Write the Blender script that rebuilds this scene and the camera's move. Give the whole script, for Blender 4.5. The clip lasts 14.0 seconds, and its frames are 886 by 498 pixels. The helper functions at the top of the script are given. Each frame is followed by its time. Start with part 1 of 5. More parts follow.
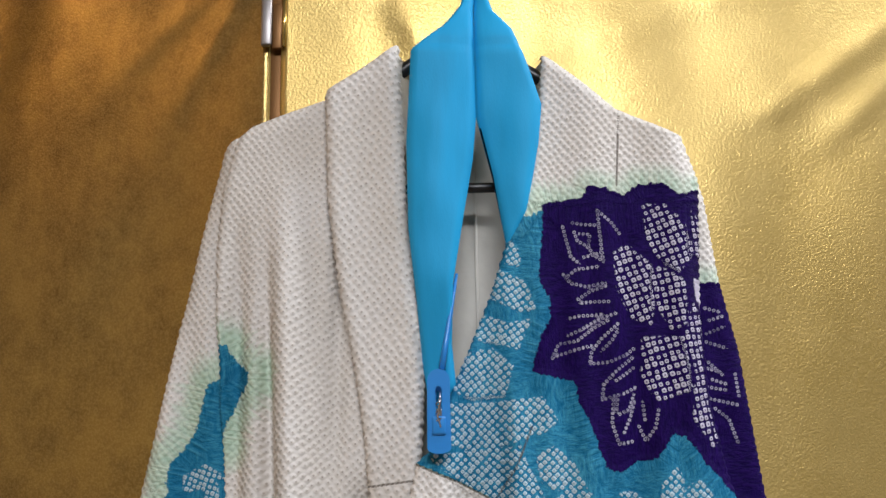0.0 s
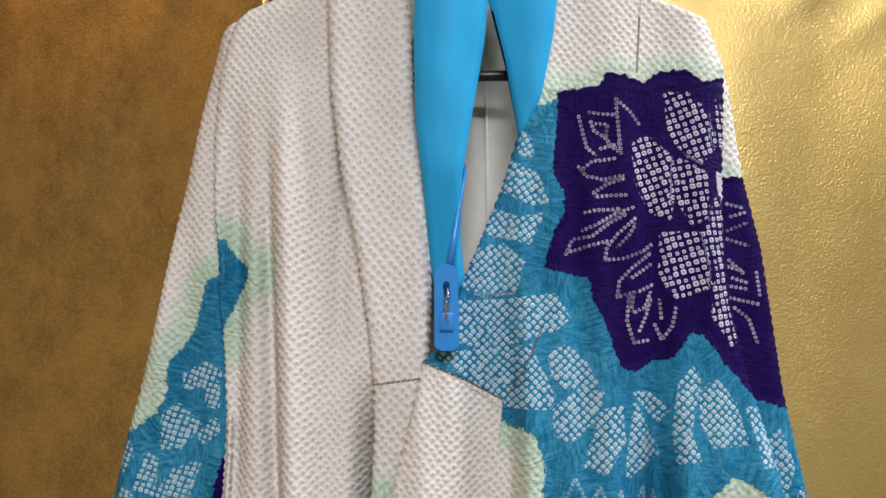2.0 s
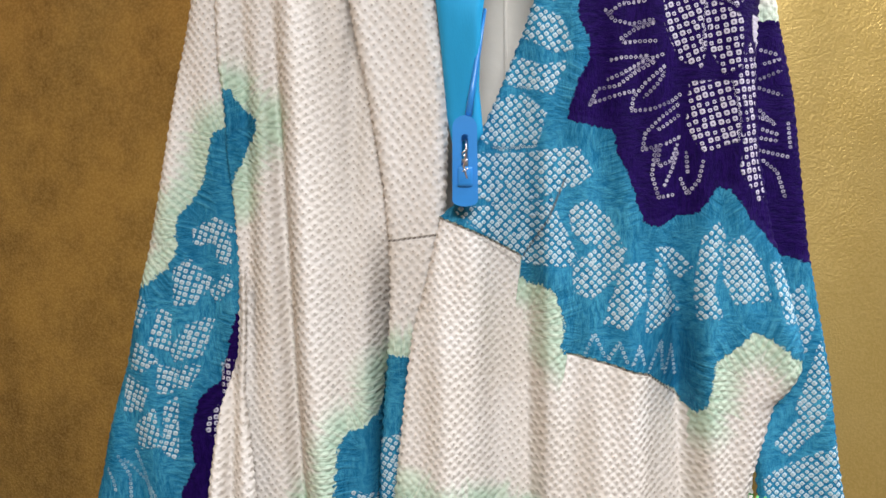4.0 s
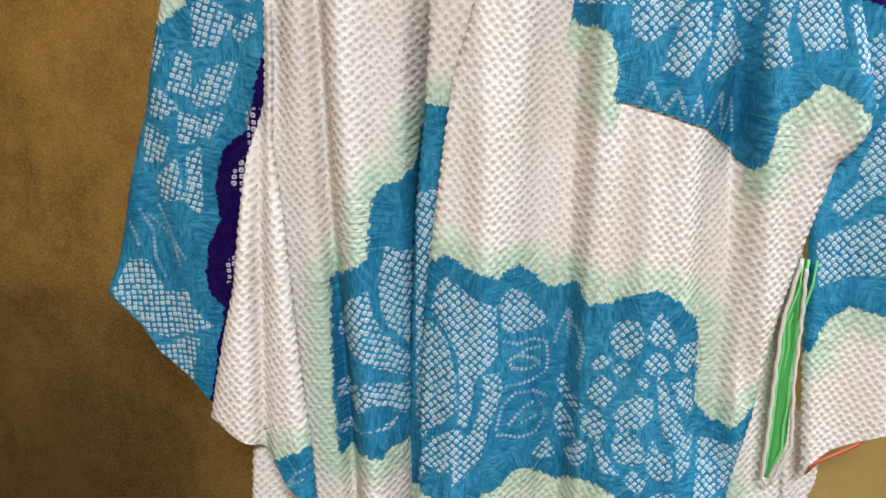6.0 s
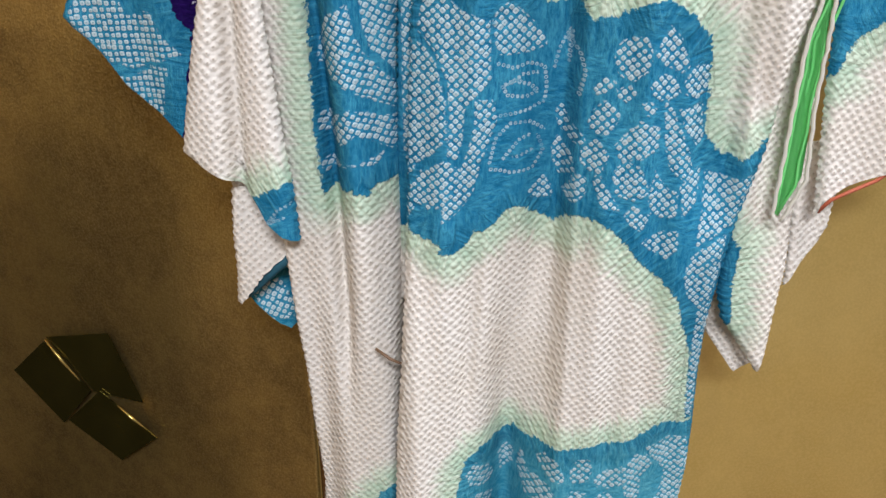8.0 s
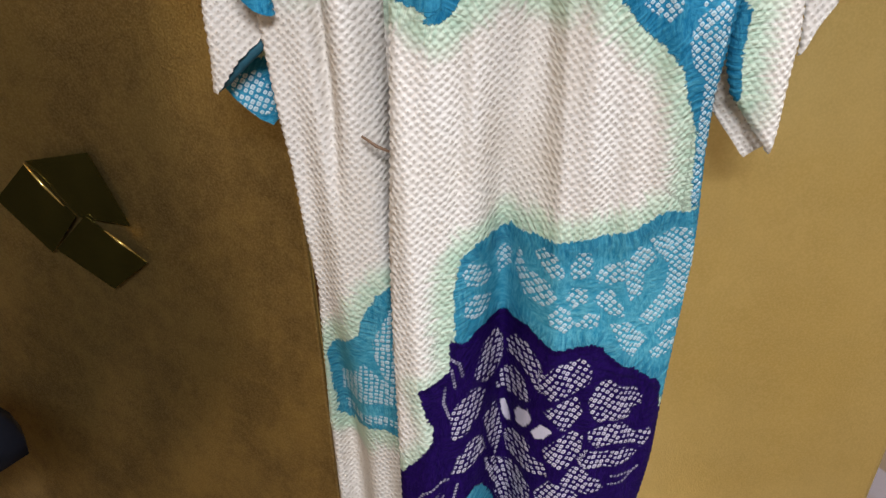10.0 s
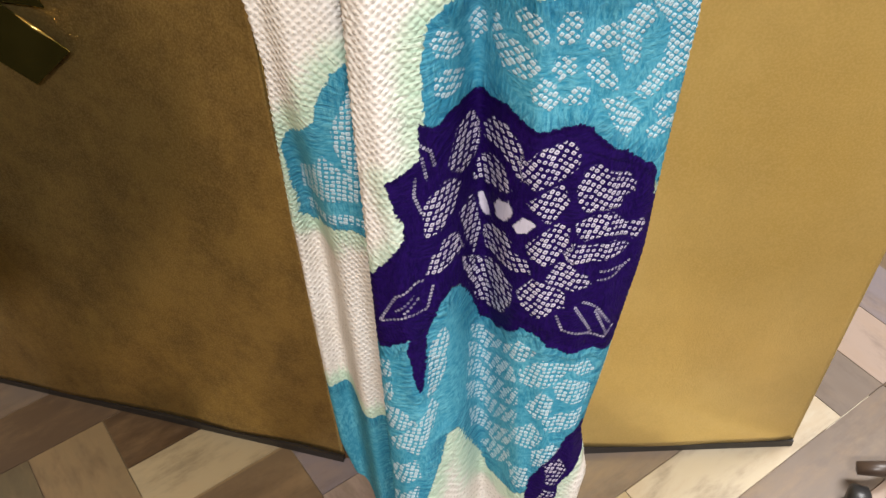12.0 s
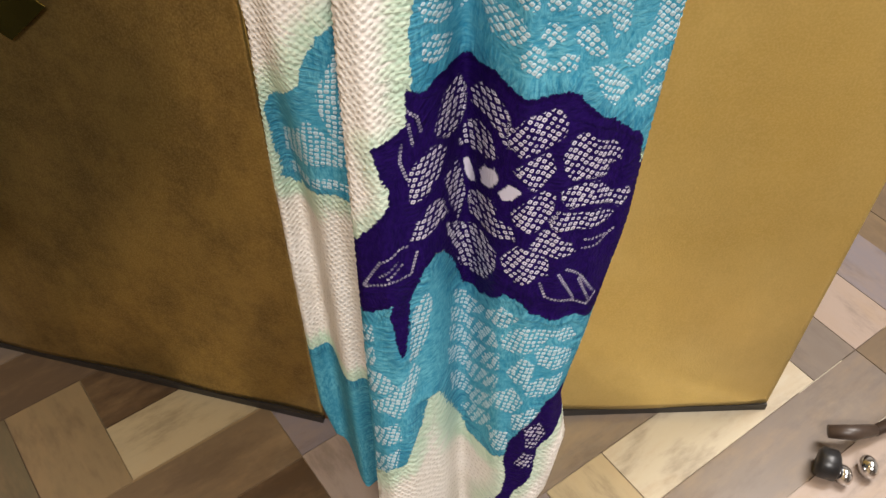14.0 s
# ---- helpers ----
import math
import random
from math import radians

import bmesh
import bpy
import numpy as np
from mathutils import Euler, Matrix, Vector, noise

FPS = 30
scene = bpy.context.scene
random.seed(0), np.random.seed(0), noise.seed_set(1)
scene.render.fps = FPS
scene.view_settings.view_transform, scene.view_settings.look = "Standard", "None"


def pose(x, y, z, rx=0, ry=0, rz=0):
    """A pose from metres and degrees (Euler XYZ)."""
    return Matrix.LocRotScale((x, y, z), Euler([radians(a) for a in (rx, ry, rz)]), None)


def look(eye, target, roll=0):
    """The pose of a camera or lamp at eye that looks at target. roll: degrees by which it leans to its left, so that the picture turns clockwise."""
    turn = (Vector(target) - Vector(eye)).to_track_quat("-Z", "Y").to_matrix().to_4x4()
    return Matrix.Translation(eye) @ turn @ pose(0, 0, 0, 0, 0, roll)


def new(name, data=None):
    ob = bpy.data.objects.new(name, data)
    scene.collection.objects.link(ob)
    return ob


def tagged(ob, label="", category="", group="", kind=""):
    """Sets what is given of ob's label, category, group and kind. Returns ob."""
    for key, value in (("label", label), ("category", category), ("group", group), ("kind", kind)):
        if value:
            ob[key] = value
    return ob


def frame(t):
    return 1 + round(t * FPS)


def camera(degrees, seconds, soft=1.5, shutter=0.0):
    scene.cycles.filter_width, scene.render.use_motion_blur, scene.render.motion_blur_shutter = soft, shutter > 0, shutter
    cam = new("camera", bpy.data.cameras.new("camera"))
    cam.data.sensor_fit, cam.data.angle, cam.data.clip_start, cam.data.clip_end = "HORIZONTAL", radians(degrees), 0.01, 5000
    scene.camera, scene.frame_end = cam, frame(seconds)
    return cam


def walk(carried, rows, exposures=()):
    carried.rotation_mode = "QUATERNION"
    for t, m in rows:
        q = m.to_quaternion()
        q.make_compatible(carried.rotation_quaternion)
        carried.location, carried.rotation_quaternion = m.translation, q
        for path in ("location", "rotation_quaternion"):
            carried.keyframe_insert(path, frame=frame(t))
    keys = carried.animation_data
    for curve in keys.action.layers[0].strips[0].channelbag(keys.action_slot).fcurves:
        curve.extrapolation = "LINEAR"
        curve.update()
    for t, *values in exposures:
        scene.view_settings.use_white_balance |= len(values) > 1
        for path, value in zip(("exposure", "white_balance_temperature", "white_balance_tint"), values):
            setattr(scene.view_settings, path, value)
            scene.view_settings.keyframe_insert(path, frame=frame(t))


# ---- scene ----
cam = camera(52.5, 14.0)
PATH = [
    (0, (0.034, 0.019, 1.439), (0.01, 1.985, 1.807), -0.9),
    (0.5, (0.035, 0.018, 1.436), (0.014, 1.985, 1.795), -1.0),
    (1, (0.034, 0.023, 1.44), (-0.009, 1.997, 1.758), -0.9),
    (1.5, (0.029, 0.04, 1.433), (-0.014, 2.023, 1.692), -0.7),
    (2, (0.033, 0.059, 1.419), (-0.012, 2.048, 1.619), -0.5),
    (2.2, (0.025, 0.062, 1.419), (-0.001, 2.055, 1.585), -0.8),
    (4.3, (0.016, 0.09, 1.427), (-0.034, 2.081, 1.241), -0.5),
    (4.5, (0.015, 0.092, 1.418), (-0.049, 2.08, 1.204), -0.2),
    (5, (0.005, 0.091, 1.4), (-0.067, 2.066, 1.097), 0.4),
    (5.5, (-0.006, 0.104, 1.378), (-0.06, 2.062, 0.973), 0.7),
    (6, (-0.012, 0.123, 1.362), (-0.062, 2.052, 0.837), 0.5),
    (6.5, (-0.012, 0.135, 1.342), (-0.077, 2.036, 0.726), 0.1),
    (7, (-0.013, 0.142, 1.33), (-0.075, 2.014, 0.628), -0.0),
    (7.5, (-0.01, 0.149, 1.318), (-0.061, 1.97, 0.492), 0.3),
    (7.7, (-0.004, 0.153, 1.3), (-0.06, 1.959, 0.442), 0.4),
    (9.8, (0.013, 0.153, 1.198), (-0.074, 1.832, 0.115), -1.7),
    (10, (0.016, 0.151, 1.183), (-0.064, 1.813, 0.073), -1.8),
    (10.2, (0.014, 0.161, 1.174), (-0.046, 1.789, 0.014), -1.9),
    (10.5, (0.018, 0.16, 1.153), (-0.042, 1.752, -0.056), -2.2),
    (11, (0.02, 0.169, 1.121), (-0.016, 1.696, -0.171), -2.0),
    (11.5, (0.024, 0.195, 1.11), (-0.014, 1.655, -0.257), -2.8),
    (12, (0.022, 0.212, 1.096), (-0.024, 1.62, -0.323), -3.0),
    (12.5, (0.022, 0.222, 1.085), (-0.024, 1.59, -0.373), -2.9),
    (13, (0.02, 0.225, 1.073), (-0.022, 1.528, -0.444), -2.8),
    (13.5, (0.013, 0.227, 1.072), (0.043, 1.471, -0.494), 0.0),
    (14, (0.014, 0.221, 1.099), (0.021, 1.559, -0.388), -0.8),
]
EXPOSURES = [(0, -0.4, 6000, 10), (2.2, -0.18, 6100, 10), (4.3, 0.1, 6200, 10), (7.7, 0.12, 6050, 10), (9.8, 0.14, 6050, 10), (11.5, 0.42, 6250, 10), (12.2, 0.52, 6600, 10), (12.9, 0.38, 6900, 10), (13.5, 0.22, 7000, 10), (14, 0.32, 6750, 10)]
walk(cam, [(t, look(eye, target, roll)) for t, eye, target, roll in PATH], EXPOSURES)

# ---------- light ----------
world = bpy.data.worlds.new("world")
scene.world = world
world.use_nodes = True
world.node_tree.nodes["Background"].inputs[0].default_value = (0.9, 0.95, 1.0, 1)
world.node_tree.nodes["Background"].inputs[1].default_value = 0.15


def area_lamp(name, eye, target, w, h, watts, colour):
    data = bpy.data.lights.new(name, "AREA")
    data.shape, data.size, data.size_y, data.energy, data.color = "RECTANGLE", w, h, watts, colour
    lamp = new(name, data)
    lamp.matrix_world = look(eye, target)
    return lamp


# unseen ceiling lamps: behind the viewer, over the screen's right, and a warm one at the left
LAMPS = [
    ("lamp_front", (0.22, -1.15, 2.55), 0.9, 0.3, 86, (1.0, 0.965, 0.945)),
    # lamp_right and lamp_far are added to brighten the right floor and panel
    ("lamp_right", (1.15, 0.50, 2.55), 0.9, 0.4, 26, (1.0, 0.965, 0.945)),
    ("lamp_far", (1.4, 1.35, 2.55), 1.2, 0.4, 60, (1.0, 0.965, 0.945)),
    ("lamp_warm", (-1.35, 0.25, 2.50), 0.5, 0.3, 3.2, (1.0, 0.55, 0.22)),
]
for n, p, w, h, e, c in LAMPS:
    area_lamp(n, p, (p[0], p[1] + 0.05, 0), w, h, e, c)


# ---------- materials ----------
class Nodes:
    """Short hand for a material's node tree."""

    def __init__(self, name):
        self.m = bpy.data.materials.new(name)
        self.m.use_nodes = True
        self.t = self.m.node_tree
        self.b = self.t.nodes["Principled BSDF"]

    def put(self, socket, v):
        if isinstance(v, bpy.types.NodeSocket):
            self.t.links.new(v, socket)
        elif isinstance(v, tuple) and len(v) == 3 and socket.type == "RGBA":
            socket.default_value = (*v, 1)
        else:
            socket.default_value = v

    def math(self, op, a, b=0.0, c=0.0, clamp=False):
        n = self.t.nodes.new("ShaderNodeMath")
        n.operation, n.use_clamp = op, clamp
        for s, v in zip(n.inputs, (a, b, c)):
            self.put(s, v)
        return n.outputs[0]

    def ramp(self, v, lo, hi, a=0.0, b=1.0):
        n = self.t.nodes.new("ShaderNodeMapRange")
        n.interpolation_type = "SMOOTHSTEP"
        for s, x in zip(n.inputs, (v, lo, hi, a, b)):
            self.put(s, x)
        return n.outputs[0]

    def mix(self, f, a, b, mode="MIX"):
        n = self.t.nodes.new("ShaderNodeMix")
        n.data_type, n.blend_type = "RGBA", mode
        self.put(n.inputs[0], f)
        self.put(n.inputs[6], a)
        self.put(n.inputs[7], b)
        return n.outputs[2]

    def attr(self, name, out="Fac"):
        n = self.t.nodes.new("ShaderNodeAttribute")
        n.attribute_name = name
        return n.outputs[out]

    def coords(self, scale=(1, 1, 1), src="Object", rot=(0, 0, 0)):
        n = self.t.nodes.new("ShaderNodeTexCoord")
        m = self.t.nodes.new("ShaderNodeMapping")
        m.inputs["Scale"].default_value = scale
        m.inputs["Rotation"].default_value = rot
        self.t.links.new(n.outputs[src], m.inputs[0])
        return m.outputs[0]

    def noise(self, vec, scale, detail=3.0, rough=0.55, out=0):
        n = self.t.nodes.new("ShaderNodeTexNoise")
        self.put(n.inputs["Vector"], vec)
        for k, v in (("Scale", scale), ("Detail", detail), ("Roughness", rough)):
            n.inputs[k].default_value = v
        return n.outputs[out]

    def bump(self, h, strength, distance):
        n = self.t.nodes.new("ShaderNodeBump")
        n.inputs["Strength"].default_value, n.inputs["Distance"].default_value = strength, distance
        self.put(n.inputs["Height"], h)
        self.put(self.b.inputs["Normal"], n.outputs[0])
        return n

    def set(self, **kw):
        for k, v in kw.items():
            self.put(self.b.inputs[k.replace("_", " ")], v)
        return self.m


def kimono_cloth():
    """Tie-dyed silk crepe: knotted white ground, pale green halo, turquoise and indigo fields with rows of white knots."""
    n = Nodes("tie_dyed_silk")
    ob = n.coords()
    warp = n.t.nodes.new("ShaderNodeVectorMath")
    warp.operation = "MULTIPLY_ADD"
    n.put(warp.inputs[0], n.noise(ob, 30.0, 2.0, out=1))
    warp.inputs[1].default_value = (0.45, 0.45, 0.0)
    n.put(warp.inputs[2], n.attr("lat", "Vector"))
    lat = warp.outputs[0]
    wob = n.noise(ob, 260.0, 2.0)
    wob2 = n.noise(ob, 60.0, 3.0)
    jag = n.math("ADD", n.math("MULTIPLY", n.math("SUBTRACT", wob, 0.5), 0.0075), n.math("MULTIPLY", n.math("SUBTRACT", wob2, 0.5), 0.006))
    # creases that run out from the bound edges of the dye
    ray = n.t.nodes.new("ShaderNodeCombineXYZ")
    n.put(ray.inputs[0], n.math("MULTIPLY", n.attr("es"), 300.0))
    n.put(ray.inputs[1], n.math("MULTIPLY", n.attr("blue"), 22.0))
    n.put(ray.inputs[2], n.math("MULTIPLY", n.attr("purple"), 18.0))
    rays = n.noise(ray.outputs[0], 1.0, 3.0, 0.6)
    raw = n.attr("blue")
    jag = n.math("ADD", jag, n.math("MULTIPLY", n.math("SUBTRACT", rays, 0.5), 0.007))
    blue = n.math("ADD", raw, jag)
    purple = n.math("ADD", n.attr("purple"), n.math("MULTIPLY", jag, 0.7))
    border = n.math("MAXIMUM", n.math("MULTIPLY", n.ramp(raw, -0.032, -0.004), n.ramp(raw, 0.024, 0.008)), n.math("MULTIPLY", n.ramp(n.attr("purple"), -0.02, -0.004), n.ramp(n.attr("purple"), 0.006, 0.0)))
    isblue = n.ramp(blue, -0.0008, 0.0008)
    ispur = n.ramp(purple, -0.0006, 0.0006)
    # knots of the tie-dye, on the lattice of the cloth
    v = n.t.nodes.new("ShaderNodeTexVoronoi")
    v.voronoi_dimensions, v.distance, v.feature = "2D", "EUCLIDEAN", "SMOOTH_F1"
    v.inputs["Smoothness"].default_value = 0.45
    v.inputs["Randomness"].default_value = 0.32
    n.put(v.inputs["Vector"], lat)
    v.inputs["Scale"].default_value = 1.0
    d = v.outputs["Distance"]
    v2 = n.t.nodes.new("ShaderNodeTexVoronoi")
    v2.voronoi_dimensions, v2.distance = "2D", "MINKOWSKI"
    v2.inputs["Exponent"].default_value = 3.5
    v2.inputs["Randomness"].default_value = 0.25
    n.put(v2.inputs["Vector"], lat)
    v2.inputs["Scale"].default_value = 1.0
    dc = v2.outputs["Distance"]
    knot = n.ramp(d, 0.62, 0.05)
    indots = n.ramp(n.math("ADD", n.attr("dots"), n.math("MULTIPLY", jag, 0.4)), -0.0013, 0.0002)
    size = n.ramp(v2.outputs["Color"], 0.0, 1.0, 0.25, 0.38)
    size = n.math("ADD", size, n.math("MULTIPLY", n.math("SUBTRACT", 1.0, ispur), 0.035))
    square = n.math("MULTIPLY", n.ramp(n.math("SUBTRACT", dc, size), 0.03, -0.03), n.ramp(dc, 0.07, 0.19, n.ramp(ispur, 0.0, 1.0, 0.55, 0.25), 1.0))
    white = n.math("MULTIPLY", square, indots)
    # chains of small rings
    ld, la = n.attr("ld"), n.attr("la")
    step = n.math("SUBTRACT", n.math("FRACT", n.math("DIVIDE", la, 0.0037)), 0.5)
    rr = n.math("SQRT", n.math("ADD", n.math("POWER", n.math("MULTIPLY", step, 0.0037), 2.0), n.math("POWER", ld, 2.0)))
    ring = n.ramp(n.math("ABSOLUTE", n.math("SUBTRACT", rr, 0.0011)), 0.00052, 0.0002)
    white = n.math("MAXIMUM", white, n.math("MULTIPLY", ring, n.ramp(wob2, 0.3, 0.6, 0.22, 0.72)))
    seed = n.ramp(n.math("ADD", n.attr("seed"), n.math("MULTIPLY", jag, 0.5)), -0.0008, 0.0008)
    white = n.math("MAXIMUM", white, seed)
    # colours
    streak = n.noise(n.coords((90, 90, 30)), 4.0, 4.0, 0.7)
    across = n.noise(n.coords((34, 34, 95), rot=(0, 0.5, 0)), 3.6, 4.0, 0.7)
    patch = n.ramp(n.noise(ob, 22.0, 1.0), 0.42, 0.58)
    streak = n.math("ADD", n.math("MULTIPLY", streak, n.math("SUBTRACT", 1.0, patch)), n.math("MULTIPLY", across, patch))
    mott = n.noise(ob, 14.0, 3.0)
    ground = n.mix(n.ramp(mott, 0.3, 0.7), (0.72, 0.675, 0.615), (0.77, 0.735, 0.69))
    # brown knot dots, with the shade of their pits put into the colour
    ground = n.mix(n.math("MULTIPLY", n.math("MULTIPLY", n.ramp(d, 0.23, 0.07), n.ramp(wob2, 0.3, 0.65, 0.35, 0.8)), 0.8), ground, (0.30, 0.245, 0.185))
    halo = n.ramp(n.math("ADD", blue, n.math("MULTIPLY", n.math("SUBTRACT", rays, 0.5), 0.034)), -0.031, -0.009, 0.0, 1.0)
    halo = n.math("MAXIMUM", halo, n.ramp(purple, -0.022, -0.004, 0.0, 0.8))
    pale = n.mix(n.ramp(rays, 0.3, 0.68), (0.40, 0.56, 0.43), (0.60, 0.70, 0.57))
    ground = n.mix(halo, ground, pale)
    depth = n.attr("low")
    deep = n.mix(depth, (0.010, 0.135, 0.28), (0.024, 0.22, 0.35))
    light = n.mix(depth, (0.075, 0.36, 0.53), (0.15, 0.47, 0.58))
    turq = n.mix(n.math("MULTIPLY", n.ramp(streak, 0.3, 0.72), n.ramp(mott, 0.25, 0.7, 0.45, 1.0)), deep, light)
    turq = n.mix(n.math("MULTIPLY", border, n.ramp(rays, 0.6, 0.36, 0.0, 0.55)), turq, (0.006, 0.10, 0.21))
    turq = n.mix(n.math("MULTIPLY", border, n.ramp(rays, 0.55, 0.75, 0.0, 0.4)), turq, (0.12, 0.42, 0.55))
    edge = n.ramp(blue, 0.0005, 0.0024, 0.45, 0.0)
    turq = n.mix(edge, turq, (0.03, 0.20, 0.30))
    indigo = n.mix(n.ramp(streak, 0.3, 0.75), (0.006, 0.0012, 0.045), (0.018, 0.004, 0.095))
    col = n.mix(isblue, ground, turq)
    col = n.mix(ispur, col, indigo)
    thread = n.mix(ispur, (0.50, 0.63, 0.69), (0.60, 0.57, 0.67))
    col = n.mix(n.math("MULTIPLY", white, n.math("MAXIMUM", isblue, ispur)), col, thread)
    # the shadow along the stitched seams, drawn as a dark line of colour
    seam = n.ramp(n.attr("seam"), 0.0014, 0.0004)
    col = n.mix(n.math("MULTIPLY", seam, 0.75), col, (0.10, 0.075, 0.055))
    # relief
    dyed = n.math("MAXIMUM", isblue, ispur)
    lift = n.math("MULTIPLY", knot, n.math("ADD", n.math("SUBTRACT", 1.0, dyed), n.math("MULTIPLY", dyed, n.math("MULTIPLY", indots, 0.75))))
    crink = n.math("MULTIPLY", streak, n.math("ADD", 0.12, n.math("MULTIPLY", dyed, 1.9)))
    crepe = n.noise(n.coords((1, 1, 1.6)), 330.0, 3.0, 0.6)
    h = n.math("ADD", n.math("ADD", lift, crink), n.math("MULTIPLY", crepe, 0.55))
    h = n.math("ADD", h, n.math("MULTIPLY", n.math("MULTIPLY", rays, border), 2.6))
    h = n.math("SUBTRACT", h, seam)
    n.bump(h, 0.62, 0.0016)
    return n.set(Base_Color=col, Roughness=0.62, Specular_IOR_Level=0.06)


def gold_cloth():
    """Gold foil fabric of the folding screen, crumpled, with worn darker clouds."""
    n = Nodes("gold_foil_fabric")
    ob = n.coords()
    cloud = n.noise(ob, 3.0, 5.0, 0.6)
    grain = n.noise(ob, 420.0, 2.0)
    wear_tone = n.noise(n.coords((1, 1, 0.8)), 12.0, 9.0, 0.75)
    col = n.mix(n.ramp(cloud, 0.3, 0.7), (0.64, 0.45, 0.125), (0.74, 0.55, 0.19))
    worn_dim = n.attr("wear_tone")
    # darkens the leaf overall: its dim reflections are put into the base colour
    col = n.mix(n.math("MULTIPLY", worn_dim, 0.8), col, (0.42, 0.28, 0.095))
    col = n.mix(n.math("MULTIPLY", n.ramp(wear_tone, 0.34, 0.70), worn_dim), col, (0.20, 0.13, 0.05))
    col = n.mix(n.ramp(grain, 0.35, 0.7, 0.0, 0.3), col, (0.80, 0.60, 0.24))
    fold = n.noise(n.coords((1.2, 1, 0.5)), 2.2, 2.0, 0.5)
    h = n.math("ADD", n.math("MULTIPLY", fold, 11.0), n.math("ADD", n.math("MULTIPLY", grain, 0.12), n.math("MULTIPLY", wear_tone, 0.05)))
    n.bump(h, 0.6, 0.006)
    return n.set(Base_Color=col, Metallic=n.ramp(worn_dim, 0.0, 1.0, 0.64, 0.90), Roughness=n.math("ADD", n.ramp(wear_tone, 0.3, 0.8, 0.27, 0.39), n.math("MULTIPLY", n.math("SUBTRACT", 1.0, worn_dim), 0.05)))


def plain(name, colour, rough=0.5, metal=0.0, vary=0.12, scale=40.0, bump=0.15, dist=0.001, **kw):
    """A plain surface with a little grain at two scales."""
    n = Nodes(name)
    ob = n.coords()
    a = n.noise(ob, scale, 4.0)
    b = n.noise(ob, scale / 9, 3.0)
    dark = tuple(c * (1 - 2.2 * vary) for c in colour)
    col = n.mix(n.ramp(n.math("ADD", n.math("MULTIPLY", a, 0.5), n.math("MULTIPLY", b, 0.5)), 0.3, 0.7), dark, colour)
    n.bump(a, bump, dist)
    return n.set(Base_Color=col, Roughness=rough, Metallic=metal, **kw)


def satin(name, colour):
    n = Nodes(name)
    crease = n.noise(n.coords((26, 26, 5), rot=(0, 0.25, 0)), 1.2, 3.0)
    weave = n.noise(n.coords((900, 900, 300)), 1.0, 2.0)
    dark = tuple(c * 0.84 for c in colour)
    # crease shade is put into the colour besides the relief
    col = n.mix(n.ramp(crease, 0.3, 0.7), dark, colour)
    n.bump(n.math("ADD", n.math("MULTIPLY", crease, 0.5), n.math("MULTIPLY", weave, 0.08)), 0.5, 0.004)
    return n.set(Base_Color=col, Roughness=0.55, Specular_IOR_Level=0.15)


def plank_wood():
    n = Nodes("wood_look_floor")
    info = n.t.nodes.new("ShaderNodeObjectInfo")
    shift = n.t.nodes.new("ShaderNodeVectorMath")
    shift.operation = "MULTIPLY_ADD"
    n.put(shift.inputs[0], info.outputs["Random"])
    shift.inputs[1].default_value = (17.0, 31.0, 0.0)
    n.put(shift.inputs[2], n.coords((3.0, 9.0, 1.0)))
    g = n.noise(shift.outputs[0], 2.6, 7.0, 0.68)
    k = n.noise(shift.outputs[0], 1.1, 6.0, 0.72)
    m = n.noise(n.coords((1, 1, 1)), 5.0, 5.0, 0.7)
    fine = n.noise(n.coords((40, 400, 1)), 2.0, 3.0)
    col = n.mix(n.ramp(k, 0.44, 0.66, 0.0, 0.35), info.outputs["Color"], (0.27, 0.175, 0.09))
    col = n.mix(n.ramp(g, 0.46, 0.70, 0.0, 0.45), col, (0.055, 0.035, 0.022))
    col = n.mix(n.ramp(m, 0.5, 0.72, 0.0, 0.22), col, (0.36, 0.265, 0.16))
    n.bump(n.math("ADD", g, n.math("MULTIPLY", fine, 0.4)), 0.25, 0.001)
    return n.set(Base_Color=col, Roughness=n.ramp(g, 0.3, 0.7, 0.28, 0.42))


SILK = kimono_cloth()
GOLD = gold_cloth()
LINING = plain("white_silk_lining", (0.66, 0.635, 0.57), 0.6, vary=0.05, scale=60, bump=0.25, dist=0.002)
GREEN = satin("green_lining", (0.20, 0.70, 0.22))
REDTRIM = plain("red_lining_edge", (0.50, 0.12, 0.06), 0.6)
SATIN = satin("blue_satin", (0.035, 0.40, 0.76))
BLUEPLASTIC = plain("blue_plastic", (0.035, 0.25, 0.68), 0.32, vary=0.05)
CHROME = plain("chrome", (0.75, 0.75, 0.76), 0.12, 1.0, vary=0.04, bump=0.02)
BLACK = plain("black_plastic", (0.012, 0.012, 0.013), 0.35, vary=0.1)
BLACKEDGE = plain("black_lacquer_edge", (0.018, 0.015, 0.013), 0.45)
COPPER = plain("orange_gold_edge", (0.24, 0.115, 0.035), 0.4, 0.6)
STEEL = plain("brushed_hinge_steel", (0.46, 0.43, 0.42), 0.38, 0.9)
TAPE = plain("gold_tape", (0.085, 0.07, 0.016), 0.16, 0.75, vary=0.2, scale=20, bump=0.3, dist=0.002)
BRIGHTGOLD = plain("bright_gold_edge", (0.85, 0.62, 0.2), 0.22, 0.9, vary=0.05)
PLANK = plank_wood()
GROUT = plain("floor_joint", (0.07, 0.055, 0.05), 0.7)
WALL = plain("painted_wall", (0.42, 0.39, 0.36), 0.8, vary=0.06)
SOUTHWALL = plain("unseen_dark_wall", (0.16, 0.12, 0.09), 0.7)
